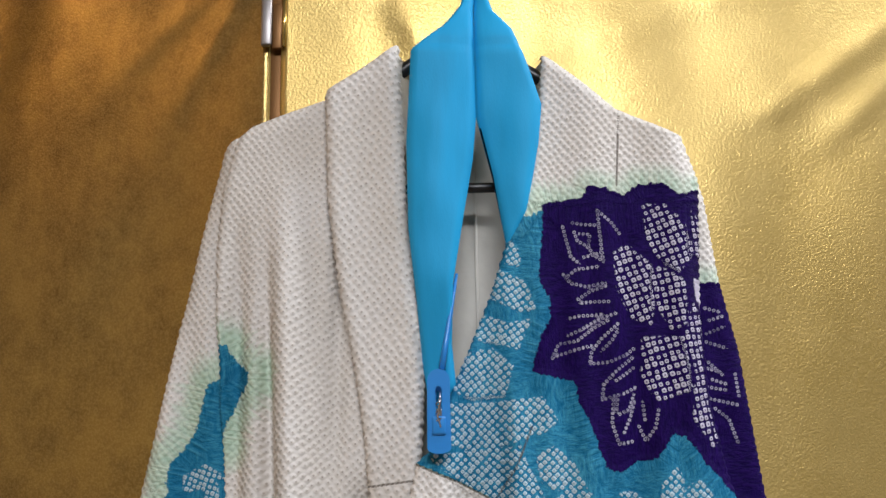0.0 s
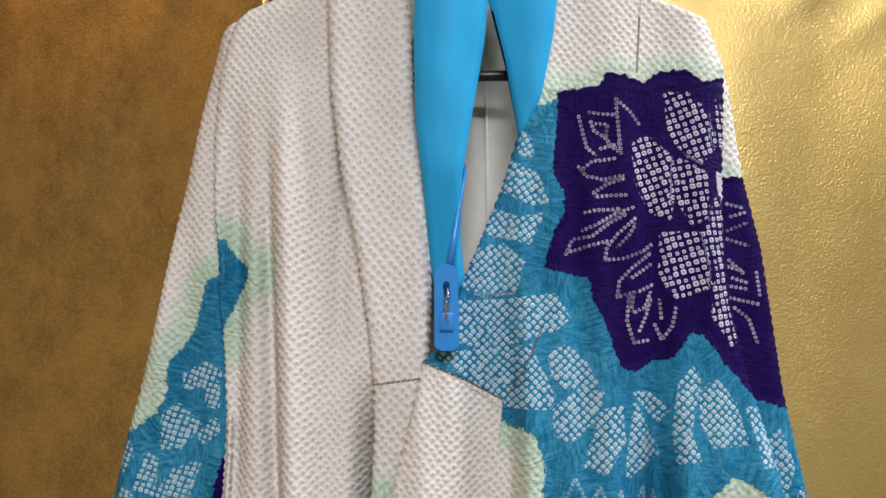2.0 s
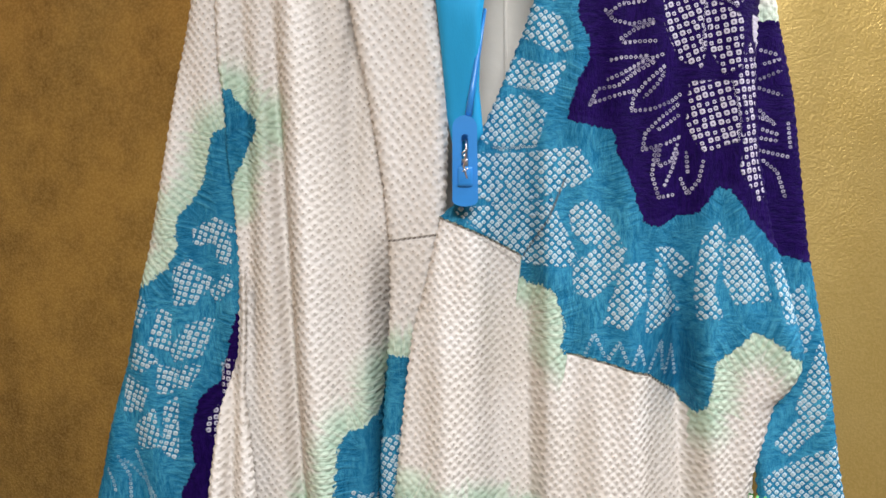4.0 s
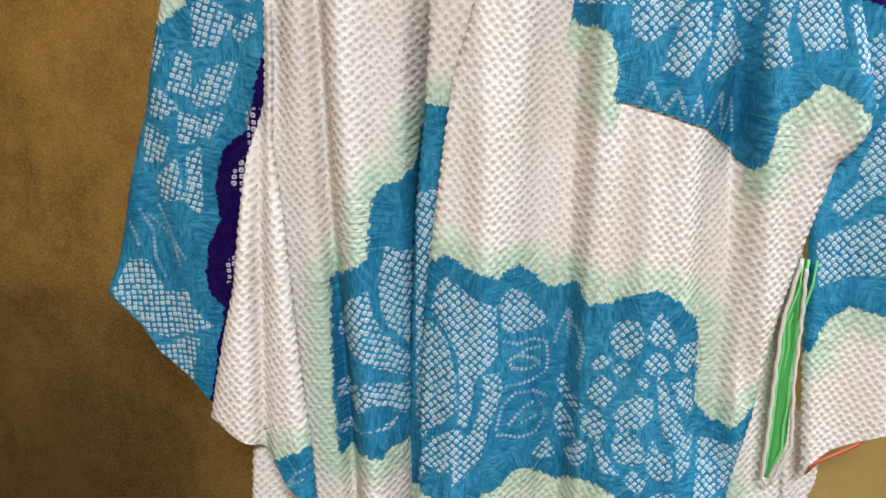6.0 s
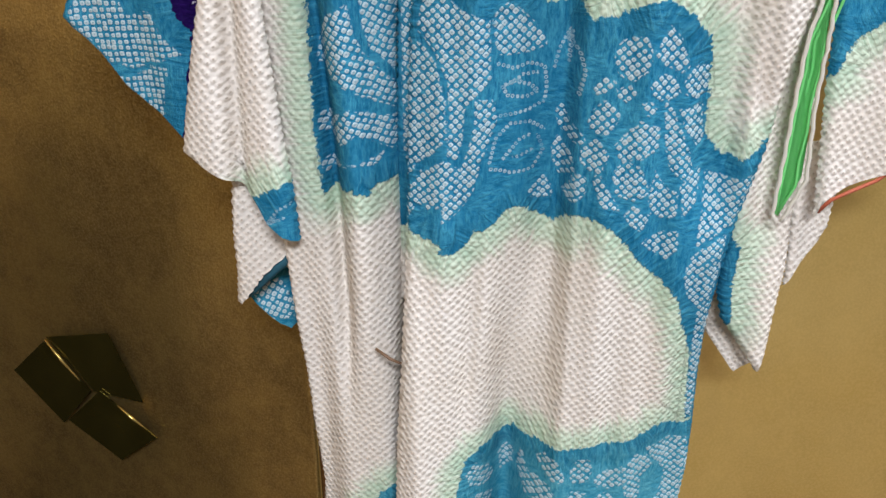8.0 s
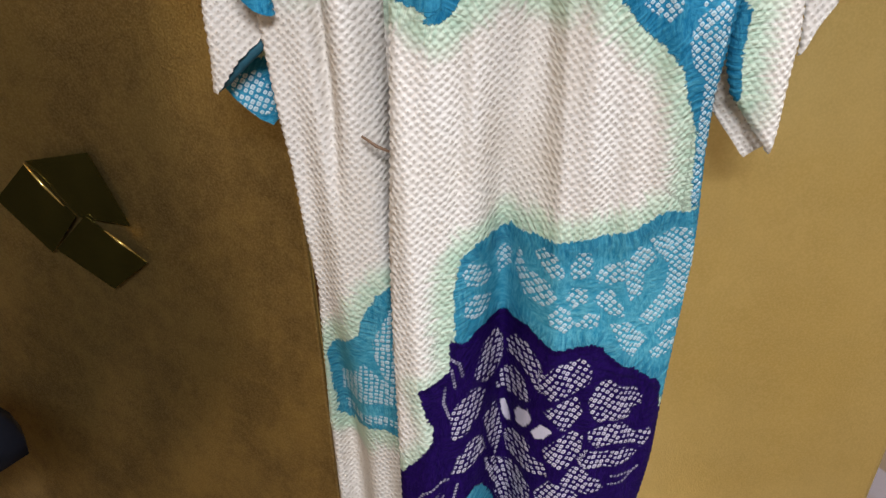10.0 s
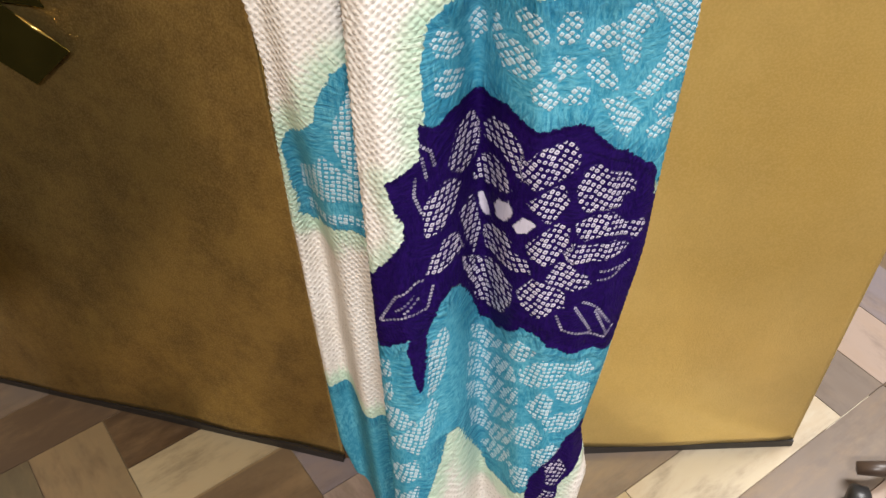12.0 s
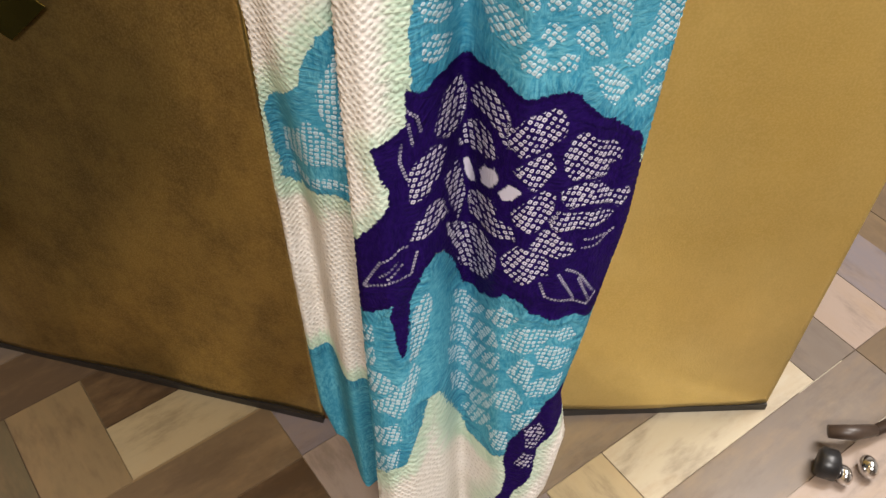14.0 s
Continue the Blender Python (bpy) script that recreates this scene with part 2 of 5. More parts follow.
WESTWALL = plain("unseen_brown_wall", (0.50, 0.38, 0.22), 0.7)
CEIL = plain("ceiling_paint", (0.5, 0.49, 0.47), 0.9, vary=0.03)
DARKCLOTH = plain("black_patterned_cloth", (0.006, 0.007, 0.012), 0.5, vary=0.3, Specular_IOR_Level=0.12)
PINK = plain("coral_print", (0.55, 0.17, 0.11), 0.7)
PALEBLUE = plain("pale_blue_print", (0.20, 0.30, 0.42), 0.6)
LILAC = plain("lilac_print", (0.40, 0.34, 0.45), 0.7)


# ---------- builders ----------
def finish(me, mat, smooth=True):
    me.materials.append(mat)
    if smooth:
        me.polygons.foreach_set("use_smooth", [True] * len(me.polygons))
    me.update()
    return me


def part(name, bm, material, parent=None, label="", smooth=True):
    """Links a bmesh as one mesh object, under a thing or a part."""
    me = bpy.data.meshes.new(name)
    bm.to_mesh(me)
    bm.free()
    ob = new(name, finish(me, material, smooth))
    if parent:
        ob.parent = parent
    return tagged(ob, label=label)


def box(bm, x0, x1, y0, y1, z0, z1, bevel=0.0):
    m = Matrix.Translation(((x0 + x1) / 2, (y0 + y1) / 2, (z0 + z1) / 2)) @ Matrix.Diagonal((x1 - x0, y1 - y0, z1 - z0, 1))
    vs = bmesh.ops.create_cube(bm, size=1, matrix=m)["verts"]
    if bevel:
        es = list({e for v in vs for e in v.link_edges})
        bmesh.ops.bevel(bm, geom=es, offset=bevel, segments=2, affect="EDGES", profile=0.6)
    return bm


def tube(bm, pts, r, seg=10, closed_ends=True):
    """A round tube along points; r may be one radius or one a point."""
    pts = [Vector(p) for p in pts]
    rs = r if isinstance(r, (list, tuple)) else [r] * len(pts)
    rings = []
    up = Vector((0.13, 0.31, 0.94)).normalized()
    for i, p in enumerate(pts):
        d = (pts[min(i + 1, len(pts) - 1)] - pts[max(i - 1, 0)]).normalized()
        if abs(d.dot(up)) > 0.95:
            up = Vector((1, 0, 0))
        a = d.cross(up).normalized()
        b = d.cross(a)
        rings.append([bm.verts.new(p + rs[i] * (math.cos(2 * math.pi * k / seg) * a + math.sin(2 * math.pi * k / seg) * b)) for k in range(seg)])
    for u, w in zip(rings, rings[1:]):
        for k in range(seg):
            bm.faces.new((u[k], u[(k + 1) % seg], w[(k + 1) % seg], w[k]))
    if closed_ends:
        bm.faces.new(rings[0][::-1])
        bm.faces.new(rings[-1])
    return bm


def sheet(bm, pts, origin, ax, ay, thick):
    """A flat polygon with thickness, in the plane of ax and ay."""
    o, ax, ay = Vector(origin), Vector(ax), Vector(ay)
    nrm = ax.cross(ay).normalized() * thick
    a = [bm.verts.new(o + ax * p[0] + ay * p[1]) for p in pts]
    b = [bm.verts.new(o + ax * p[0] + ay * p[1] + nrm) for p in pts]
    bm.faces.new(a)
    bm.faces.new(b[::-1])
    for i in range(len(pts)):
        j = (i + 1) % len(pts)
        bm.faces.new((a[j], a[i], b[i], b[j]))
    return bm


def arc(c, r, a0, a1, n, plane="xz"):
    out = []
    for i in range(n + 1):
        a = radians(a0 + (a1 - a0) * i / n)
        u, w = r * math.cos(a), r * math.sin(a)
        out.append((c[0] + u, c[1], c[2] + w) if plane == "xz" else (c[0] + u, c[1] + w, c[2]))
    return out


# ---------- the dye pattern, in metres on the hanging cloth (x, z) ----------
PATTERN = {}


def note(kind, where, pts, angle=0):
    PATTERN.setdefault(where, {}).setdefault(kind, []).append((np.array(pts), angle))


def blue(where, *pts):
    note("blue", where, pts)


def purple(where, *pts):
    note("purple", where, pts)


def dots(where, angle, *pts):
    note("dots", where, pts, angle)


def seed(where, *pts):
    note("seed", where, pts)


def chain(where, *pts):
    note("chain", where, pts)


def seam(where, *pts):
    note("seam", where, pts)


def clean(where, *pts):
    """White cloth joined by a seam, with no halo of dye."""
    note("clean", where, pts)


blue("right", (0.072, 1.600), (0.087, 1.604), (0.112, 1.614), (0.155, 1.609), (0.247, 1.607), (0.290, 1.596), (0.301, 1.292), (0.286, 1.285), (0.276, 1.287), (0.258, 1.302), (0.241, 1.310), (0.233, 1.301), (0.212, 1.288), (0.210, 1.275), (0.208, 1.257), (0.202, 1.246), (0.193, 1.248), (0.189, 1.257), (0.167, 1.271), (0.162, 1.276), (0.129, 1.287), (0.097, 1.295), (0.093, 1.299), (0.096, 1.319), (0.090, 1.336), (0.086, 1.345), (0.071, 1.349), (0.061, 1.355), (0.063, 1.370), (0.030, 1.388), (-0.001, 1.401), (-0.013, 1.422))
purple("right", (0.112, 1.620), (0.146, 1.624), (0.151, 1.634), (0.168, 1.631), (0.180, 1.626), (0.195, 1.636), (0.217, 1.635), (0.231, 1.625), (0.248, 1.631), (0.292, 1.626), (0.276, 1.363), (0.259, 1.376), (0.237, 1.399), (0.222, 1.420), (0.213, 1.423), (0.206, 1.413), (0.198, 1.402), (0.182, 1.401), (0.168, 1.392), (0.156, 1.396), (0.146, 1.423), (0.136, 1.451), (0.132, 1.467), (0.118, 1.470), (0.097, 1.475), (0.105, 1.503), (0.115, 1.522), (0.114, 1.536), (0.105, 1.556), (0.109, 1.580))
blue("right", (-0.048, 1.155), (-0.038, 1.174), (-0.027, 1.180), (-0.019, 1.176), (-0.007, 1.168), (0.010, 1.164), (0.013, 1.158), (0.018, 1.166), (0.029, 1.169), (0.040, 1.161), (0.052, 1.148), (0.071, 1.151), (0.075, 1.157), (0.082, 1.141), (0.097, 1.144), (0.116, 1.153), (0.132, 1.157), (0.145, 1.150), (0.162, 1.134), (0.171, 1.125), (0.172, 1.107), (0.173, 1.079), (0.174, 1.055), (0.190, 1.039), (0.202, 1.038), (0.214, 1.045), (0.222, 1.056), (0.237, 0.966), (0.207, 0.958), (0.224, 0.785), (0.192, 0.791), (0.186, 0.864), (0.164, 0.927), (0.156, 0.934), (0.131, 0.958), (0.111, 0.983), (0.097, 0.991), (0.081, 0.992), (0.067, 0.976), (0.052, 0.985), (0.039, 0.994), (0.028, 0.990), (0.019, 0.980), (0.010, 0.976), (0.005, 0.977), (-0.004, 0.964), (-0.011, 0.961), (-0.022, 0.963), (-0.021, 0.973), (-0.031, 0.974), (-0.042, 0.977), (-0.051, 0.990))
blue("left", (-0.119, 1.150), (-0.101, 1.166), (-0.088, 1.174), (-0.086, 1.197), (-0.083, 1.219), (-0.076, 1.229), (-0.064, 1.232), (-0.054, 1.241), (-0.050, 1.250), (-0.049, 1.269), (-0.028, 1.274), (-0.027, 1.029), (-0.051, 1.010), (-0.057, 1.013), (-0.072, 1.011), (-0.077, 1.005), (-0.090, 1.011), (-0.114, 0.997), (-0.118, 1.051))
blue("left", (-0.133, 0.619), (-0.122, 0.635), (-0.096, 0.666), (-0.087, 0.690), (-0.075, 0.710), (-0.062, 0.719), (-0.049, 0.712), (-0.053, 0.533), (-0.078, 0.535), (-0.100, 0.531), (-0.122, 0.500), (-0.132, 0.514))
blue("right", (-0.006, 0.667), (-0.006, 0.725), (0.000, 0.756), (0.015, 0.765), (0.032, 0.760), (0.044, 0.767), (0.054, 0.765), (0.069, 0.772), (0.096, 0.777), (0.129, 0.778), (0.152, 0.785), (0.165, 0.793), (0.189, 0.788), (0.213, 0.794), (0.225, 0.679), (0.207, 0.552), (0.182, 0.591), (0.146, 0.618), (0.068, 0.630), (0.039, 0.607), (0.012, 0.639))
blue("right", (-0.071, 0.453), (-0.022, 0.467), (0.007, 0.498), (0.022, 0.478), (0.043, 0.418), (0.103, 0.437), (0.165, 0.414), (0.154, 0.352), (0.143, 0.286), (0.102, 0.252), (0.083, 0.206), (0.063, 0.192), (0.042, 0.186), (0.026, 0.234), (0.011, 0.301), (0.000, 0.305), (-0.008, 0.274), (-0.014, 0.259), (-0.027, 0.222), (-0.042, 0.217), (-0.076, 0.178), (-0.072, 0.310))
purple("right", (-0.010, 0.679), (0.006, 0.666), (0.012, 0.673), (0.023, 0.670), (0.037, 0.667), (0.048, 0.667), (0.060, 0.674), (0.072, 0.667), (0.085, 0.663), (0.098, 0.663), (0.115, 0.667), (0.125, 0.662), (0.134, 0.650), (0.150, 0.636), (0.167, 0.619), (0.182, 0.610), (0.187, 0.597), (0.189, 0.571), (0.199, 0.566), (0.194, 0.512), (0.180, 0.469), (0.167, 0.397), (0.143, 0.411), (0.115, 0.415), (0.098, 0.427), (0.090, 0.441), (0.072, 0.445), (0.052, 0.417), (0.036, 0.415), (0.026, 0.458), (0.017, 0.481), (0.010, 0.490), (0.000, 0.487), (-0.014, 0.454), (-0.017, 0.415), (-0.020, 0.392), (-0.024, 0.391), (-0.028, 0.410), (-0.032, 0.447), (-0.030, 0.462), (-0.076, 0.435), (-0.075, 0.500), (-0.064, 0.528), (-0.045, 0.551), (-0.028, 0.576), (-0.027, 0.592), (-0.035, 0.615), (-0.037, 0.629), (-0.039, 0.637), (-0.021, 0.639), (-0.011, 0.646))
purple("right", (0.141, 0.305), (0.146, 0.248), (0.134, 0.235), (0.117, 0.216), (0.113, 0.168), (0.092, 0.136), (0.084, 0.092), (0.068, 0.064), (0.059, 0.058), (0.061, 0.092), (0.079, 0.136), (0.084, 0.168), (0.080, 0.198), (0.085, 0.228), (0.099, 0.257), (0.113, 0.270), (0.123, 0.295))
blue("right", (0.031, 0.437), (0.062, 0.468), (0.113, 0.452), (0.161, 0.432), (0.157, 0.383), (0.094, 0.409), (0.036, 0.389))
dots("right", 45, (0.185, 0.923), (0.199, 0.913), (0.197, 0.842), (0.198, 0.791), (0.190, 0.791), (0.189, 0.847))
dots("right", 45, (-0.034, 1.151), (-0.027, 1.163), (-0.006, 1.146), (0.012, 1.139), (0.014, 1.096), (-0.000, 1.085), (-0.005, 1.076), (-0.006, 1.057), (-0.010, 1.038), (-0.016, 1.043), (-0.014, 1.066), (-0.016, 1.098), (-0.025, 1.118), (-0.038, 1.133))
dots("right", 45, (-0.042, 1.124), (-0.034, 1.122), (-0.025, 1.109), (-0.019, 1.085), (-0.018, 1.057), (-0.027, 1.044), (-0.040, 1.034), (-0.045, 1.024), (-0.047, 1.081))
dots("right", 45, (0.003, 1.085), (0.016, 1.081), (0.020, 1.068), (0.015, 1.055), (0.008, 1.036), (0.002, 1.012), (-0.007, 0.998), (-0.020, 0.988), (-0.020, 1.000), (-0.011, 1.013), (-0.006, 1.030), (0.001, 1.052), (0.004, 1.071))
dots("right", 45, (-0.036, 1.027), (-0.018, 1.039), (-0.007, 1.030), (-0.013, 1.014), (-0.020, 1.003), (-0.031, 0.998), (-0.040, 1.003), (-0.046, 0.991), (-0.047, 1.008))
dots("right", 45, (0.017, 1.144), (0.027, 1.151), (0.041, 1.138), (0.053, 1.123), (0.054, 1.118), (0.044, 1.115), (0.026, 1.113), (0.020, 1.114), (0.016, 1.133))
dots("right", 45, (0.100, 1.121), (0.106, 1.129), (0.119, 1.132), (0.124, 1.122), (0.123, 1.109), (0.112, 1.100), (0.103, 1.106))
dots("right", 45, (0.127, 1.120), (0.132, 1.132), (0.136, 1.138), (0.143, 1.131), (0.153, 1.110), (0.148, 1.106), (0.134, 1.112))
dots("right", 45, (0.151, 1.099), (0.157, 1.109), (0.169, 1.107), (0.172, 1.089), (0.162, 1.085), (0.152, 1.090))
dots("right", 45, (0.088, 1.093), (0.094, 1.101), (0.102, 1.098), (0.098, 1.092), (0.089, 1.089))
dots("right", 45, (0.104, 1.093), (0.112, 1.096), (0.116, 1.092), (0.112, 1.085), (0.105, 1.088))
dots("right", 45, (0.126, 1.098), (0.132, 1.106), (0.144, 1.101), (0.149, 1.090), (0.139, 1.086), (0.129, 1.090))
dots("right", 45, (0.064, 1.069), (0.068, 1.073), (0.074, 1.063), (0.082, 1.057), (0.086, 1.051), (0.077, 1.049), (0.067, 1.054))
dots("right", 45, (0.086, 1.072), (0.094, 1.085), (0.104, 1.079), (0.107, 1.075), (0.100, 1.061), (0.092, 1.059), (0.086, 1.065))
dots("right", 45, (0.121, 1.084), (0.127, 1.086), (0.132, 1.079), (0.126, 1.076))
dots("right", 45, (0.105, 1.052), (0.114, 1.064), (0.122, 1.072), (0.136, 1.065), (0.137, 1.049), (0.124, 1.043), (0.109, 1.043))
dots("right", 45, (0.139, 1.086), (0.144, 1.080), (0.158, 1.052), (0.168, 1.027), (0.160, 1.023), (0.148, 1.033), (0.142, 1.057))
dots("right", 45, (0.150, 1.078), (0.168, 1.080), (0.172, 1.053), (0.169, 1.047), (0.156, 1.064))
dots("right", 45, (0.063, 1.041), (0.067, 1.049), (0.076, 1.037), (0.078, 1.026), (0.069, 1.018), (0.064, 1.029))
dots("right", 45, (0.082, 1.045), (0.092, 1.056), (0.101, 1.045), (0.097, 1.033), (0.089, 1.030), (0.083, 1.036))
dots("right", 45, (0.104, 1.031), (0.112, 1.041), (0.124, 1.037), (0.134, 1.015), (0.122, 1.010), (0.109, 1.015))
dots("right", 45, (0.046, 1.004), (0.057, 1.016), (0.065, 1.002), (0.065, 0.997), (0.051, 0.997))
dots("right", 45, (0.073, 1.006), (0.081, 1.026), (0.088, 1.025), (0.086, 1.010), (0.077, 1.002))
dots("right", 45, (0.092, 1.024), (0.095, 1.031), (0.105, 1.012), (0.112, 1.002), (0.099, 1.005))
dots("right", 45, (0.117, 0.997), (0.123, 1.007), (0.136, 0.995), (0.131, 0.985), (0.122, 0.990))
dots("right", 45, (0.134, 1.008), (0.137, 1.034), (0.145, 1.018), (0.155, 1.014), (0.156, 0.995), (0.147, 0.993), (0.138, 0.997))
dots("right", 45, (0.133, 0.973), (0.142, 0.978), (0.159, 0.983), (0.160, 0.968), (0.152, 0.959), (0.141, 0.966))
dots("right", 45, (0.157, 1.019), (0.168, 1.025), (0.173, 1.032), (0.172, 1.005), (0.162, 0.995))
dots("right", 45, (0.178, 1.026), (0.193, 1.021), (0.214, 1.024), (0.213, 1.012), (0.203, 0.984), (0.183, 0.973), (0.176, 0.968), (0.178, 0.995))
dots("right", 45, (0.172, 0.959), (0.186, 0.968), (0.199, 0.976), (0.199, 0.939), (0.191, 0.907), (0.177, 0.920), (0.169, 0.944))
chain("right", (0.018, 1.108), (0.031, 1.103), (0.042, 1.106), (0.054, 1.102), (0.056, 1.088), (0.055, 1.076), (0.043, 1.071), (0.030, 1.069), (0.019, 1.068))
chain("right", (0.023, 1.090), (0.031, 1.094), (0.043, 1.090), (0.050, 1.084), (0.041, 1.081), (0.027, 1.083), (0.023, 1.090))
chain("right", (0.029, 1.092), (0.038, 1.098), (0.049, 1.098))
chain("right", (0.015, 1.033), (0.019, 1.051), (0.030, 1.062), (0.044, 1.062), (0.056, 1.054))
chain("right", (0.015, 1.028), (0.031, 1.023), (0.048, 1.024), (0.056, 1.037), (0.051, 1.050))
chain("right", (0.024, 1.033), (0.037, 1.049), (0.046, 1.052))
chain("right", (0.033, 1.035), (0.047, 1.039))
chain("right", (0.061, 1.102), (0.064, 1.116), (0.072, 1.131), (0.071, 1.107))
chain("right", (0.072, 1.122), (0.077, 1.117), (0.081, 1.104), (0.078, 1.086))
dots("left", 60, (-0.074, 1.179), (-0.051, 1.174), (-0.051, 1.091), (-0.061, 1.106), (-0.073, 1.117), (-0.077, 1.132), (-0.079, 1.154))
dots("left", 60, (-0.113, 1.115), (-0.101, 1.141), (-0.088, 1.148), (-0.084, 1.129), (-0.079, 1.115), (-0.071, 1.103), (-0.051, 1.083), (-0.051, 1.067), (-0.072, 1.078), (-0.087, 1.089), (-0.104, 1.099), (-0.114, 1.102))
dots("left", 60, (-0.115, 1.062), (-0.110, 1.063), (-0.088, 1.073), (-0.072, 1.067), (-0.053, 1.062), (-0.051, 1.034), (-0.068, 1.044), (-0.084, 1.055), (-0.098, 1.045), (-0.114, 1.050))
dots("left", 60, (-0.114, 1.026), (-0.099, 1.028), (-0.072, 1.033), (-0.064, 1.036), (-0.070, 1.028), (-0.089, 1.032), (-0.111, 1.015))
dots("left", 85, (-0.064, 0.693), (-0.057, 0.682), (-0.060, 0.605), (-0.074, 0.610), (-0.080, 0.631), (-0.081, 0.657))
dots("left", 85, (-0.120, 0.588), (-0.093, 0.627), (-0.081, 0.611), (-0.060, 0.598), (-0.061, 0.578), (-0.081, 0.573), (-0.103, 0.568), (-0.124, 0.551))
dots("left", 85, (-0.124, 0.532), (-0.093, 0.553), (-0.062, 0.557), (-0.066, 0.547), (-0.099, 0.539), (-0.122, 0.517))
dots("right", 75, (0.012, 0.622), (0.020, 0.648), (0.032, 0.650), (0.038, 0.635), (0.039, 0.622), (0.033, 0.602), (0.024, 0.600), (0.014, 0.614))
dots("right", 20, (0.042, 0.634), (0.052, 0.652), (0.060, 0.654), (0.069, 0.644), (0.075, 0.626), (0.080, 0.617), (0.071, 0.610), (0.060, 0.623), (0.052, 0.625), (0.043, 0.621))
dots("right", 10, (0.033, 0.585), (0.038, 0.599), (0.050, 0.611), (0.056, 0.612), (0.063, 0.595), (0.054, 0.583), (0.044, 0.576), (0.034, 0.578))
dots("right", 60, (0.075, 0.631), (0.085, 0.646), (0.099, 0.647), (0.110, 0.652), (0.117, 0.639), (0.116, 0.626), (0.101, 0.612), (0.082, 0.607), (0.076, 0.610))
dots("right", 60, (0.076, 0.590), (0.087, 0.602), (0.105, 0.609), (0.111, 0.590), (0.107, 0.583), (0.095, 0.571), (0.086, 0.579))
dots("right", 55, (0.117, 0.607), (0.123, 0.621), (0.134, 0.624), (0.147, 0.613), (0.161, 0.604), (0.169, 0.593), (0.168, 0.584), (0.158, 0.583), (0.156, 0.575), (0.140, 0.577), (0.126, 0.578), (0.118, 0.592))
dots("right", 65, (0.117, 0.569), (0.129, 0.571), (0.148, 0.572), (0.164, 0.551), (0.179, 0.552), (0.182, 0.543), (0.173, 0.532), (0.148, 0.548), (0.128, 0.547), (0.120, 0.557))
dots("right", 70, (0.109, 0.535), (0.116, 0.547), (0.134, 0.539), (0.154, 0.538), (0.169, 0.526), (0.162, 0.519), (0.140, 0.521), (0.114, 0.526))
dots("right", 60, (0.075, 0.544), (0.088, 0.561), (0.103, 0.568), (0.112, 0.566), (0.111, 0.545), (0.100, 0.527), (0.090, 0.526), (0.080, 0.533))
dots("right", 60, (0.093, 0.510), (0.105, 0.526), (0.114, 0.523), (0.131, 0.505), (0.135, 0.493), (0.119, 0.494), (0.103, 0.500))
dots("right", 60, (0.069, 0.489), (0.083, 0.509), (0.096, 0.503), (0.111, 0.490), (0.112, 0.473), (0.097, 0.469), (0.087, 0.463), (0.074, 0.470))
dots("right", 15, (0.021, 0.508), (0.037, 0.489), (0.055, 0.497), (0.064, 0.491), (0.064, 0.474), (0.055, 0.444), (0.045, 0.433), (0.034, 0.442), (0.024, 0.482))
dots("right", 20, (0.040, 0.524), (0.048, 0.535), (0.061, 0.546), (0.064, 0.531), (0.078, 0.526), (0.080, 0.514), (0.069, 0.512), (0.052, 0.504), (0.043, 0.503))
dots("right", 70, (-0.010, 0.599), (-0.002, 0.607), (0.007, 0.611), (0.016, 0.603), (0.021, 0.590), (0.015, 0.574), (0.006, 0.566), (-0.004, 0.567), (-0.010, 0.564))
dots("right", 70, (-0.011, 0.526), (-0.005, 0.543), (0.008, 0.555), (0.017, 0.543), (0.022, 0.519), (0.011, 0.522), (0.001, 0.523))
dots("right", 75, (0.020, 0.561), (0.030, 0.565), (0.035, 0.547), (0.038, 0.521), (0.032, 0.499), (0.025, 0.528))
dots("right", 75, (0.058, 0.407), (0.072, 0.427), (0.088, 0.418), (0.078, 0.403), (0.063, 0.399))
dots("right", 75, (0.073, 0.390), (0.094, 0.409), (0.116, 0.400), (0.122, 0.392), (0.106, 0.375), (0.084, 0.369), (0.073, 0.374))
dots("right", 75, (0.117, 0.400), (0.139, 0.397), (0.148, 0.378), (0.134, 0.377))
dots("right", 75, (0.106, 0.371), (0.122, 0.380), (0.144, 0.359), (0.143, 0.339), (0.124, 0.343), (0.110, 0.353))
dots("right", 75, (0.079, 0.339), (0.095, 0.366), (0.107, 0.351), (0.102, 0.328), (0.088, 0.325))
dots("right", 75, (0.096, 0.325), (0.119, 0.331), (0.137, 0.331), (0.135, 0.311), (0.115, 0.302), (0.100, 0.308))
dots("right", 75, (0.066, 0.301), (0.086, 0.316), (0.097, 0.299), (0.087, 0.276), (0.069, 0.279))
dots("right", 75, (0.087, 0.272), (0.107, 0.288), (0.116, 0.275), (0.099, 0.254), (0.087, 0.249))
dots("right", 75, (0.064, 0.242), (0.084, 0.244), (0.082, 0.215), (0.067, 0.209))
dots("right", 75, (0.028, 0.411), (0.047, 0.398), (0.062, 0.410), (0.062, 0.402), (0.042, 0.374), (0.029, 0.394))
dots("right", 75, (0.025, 0.392), (0.042, 0.367), (0.065, 0.391), (0.069, 0.372), (0.047, 0.348), (0.025, 0.372))
dots("right", 75, (0.023, 0.368), (0.047, 0.340), (0.071, 0.364), (0.071, 0.341), (0.047, 0.315), (0.024, 0.346))
dots("right", 75, (0.021, 0.340), (0.047, 0.305), (0.071, 0.331), (0.066, 0.306), (0.047, 0.280), (0.022, 0.316))
dots("right", 75, (0.023, 0.297), (0.047, 0.267), (0.066, 0.293), (0.066, 0.271), (0.047, 0.244), (0.025, 0.265))
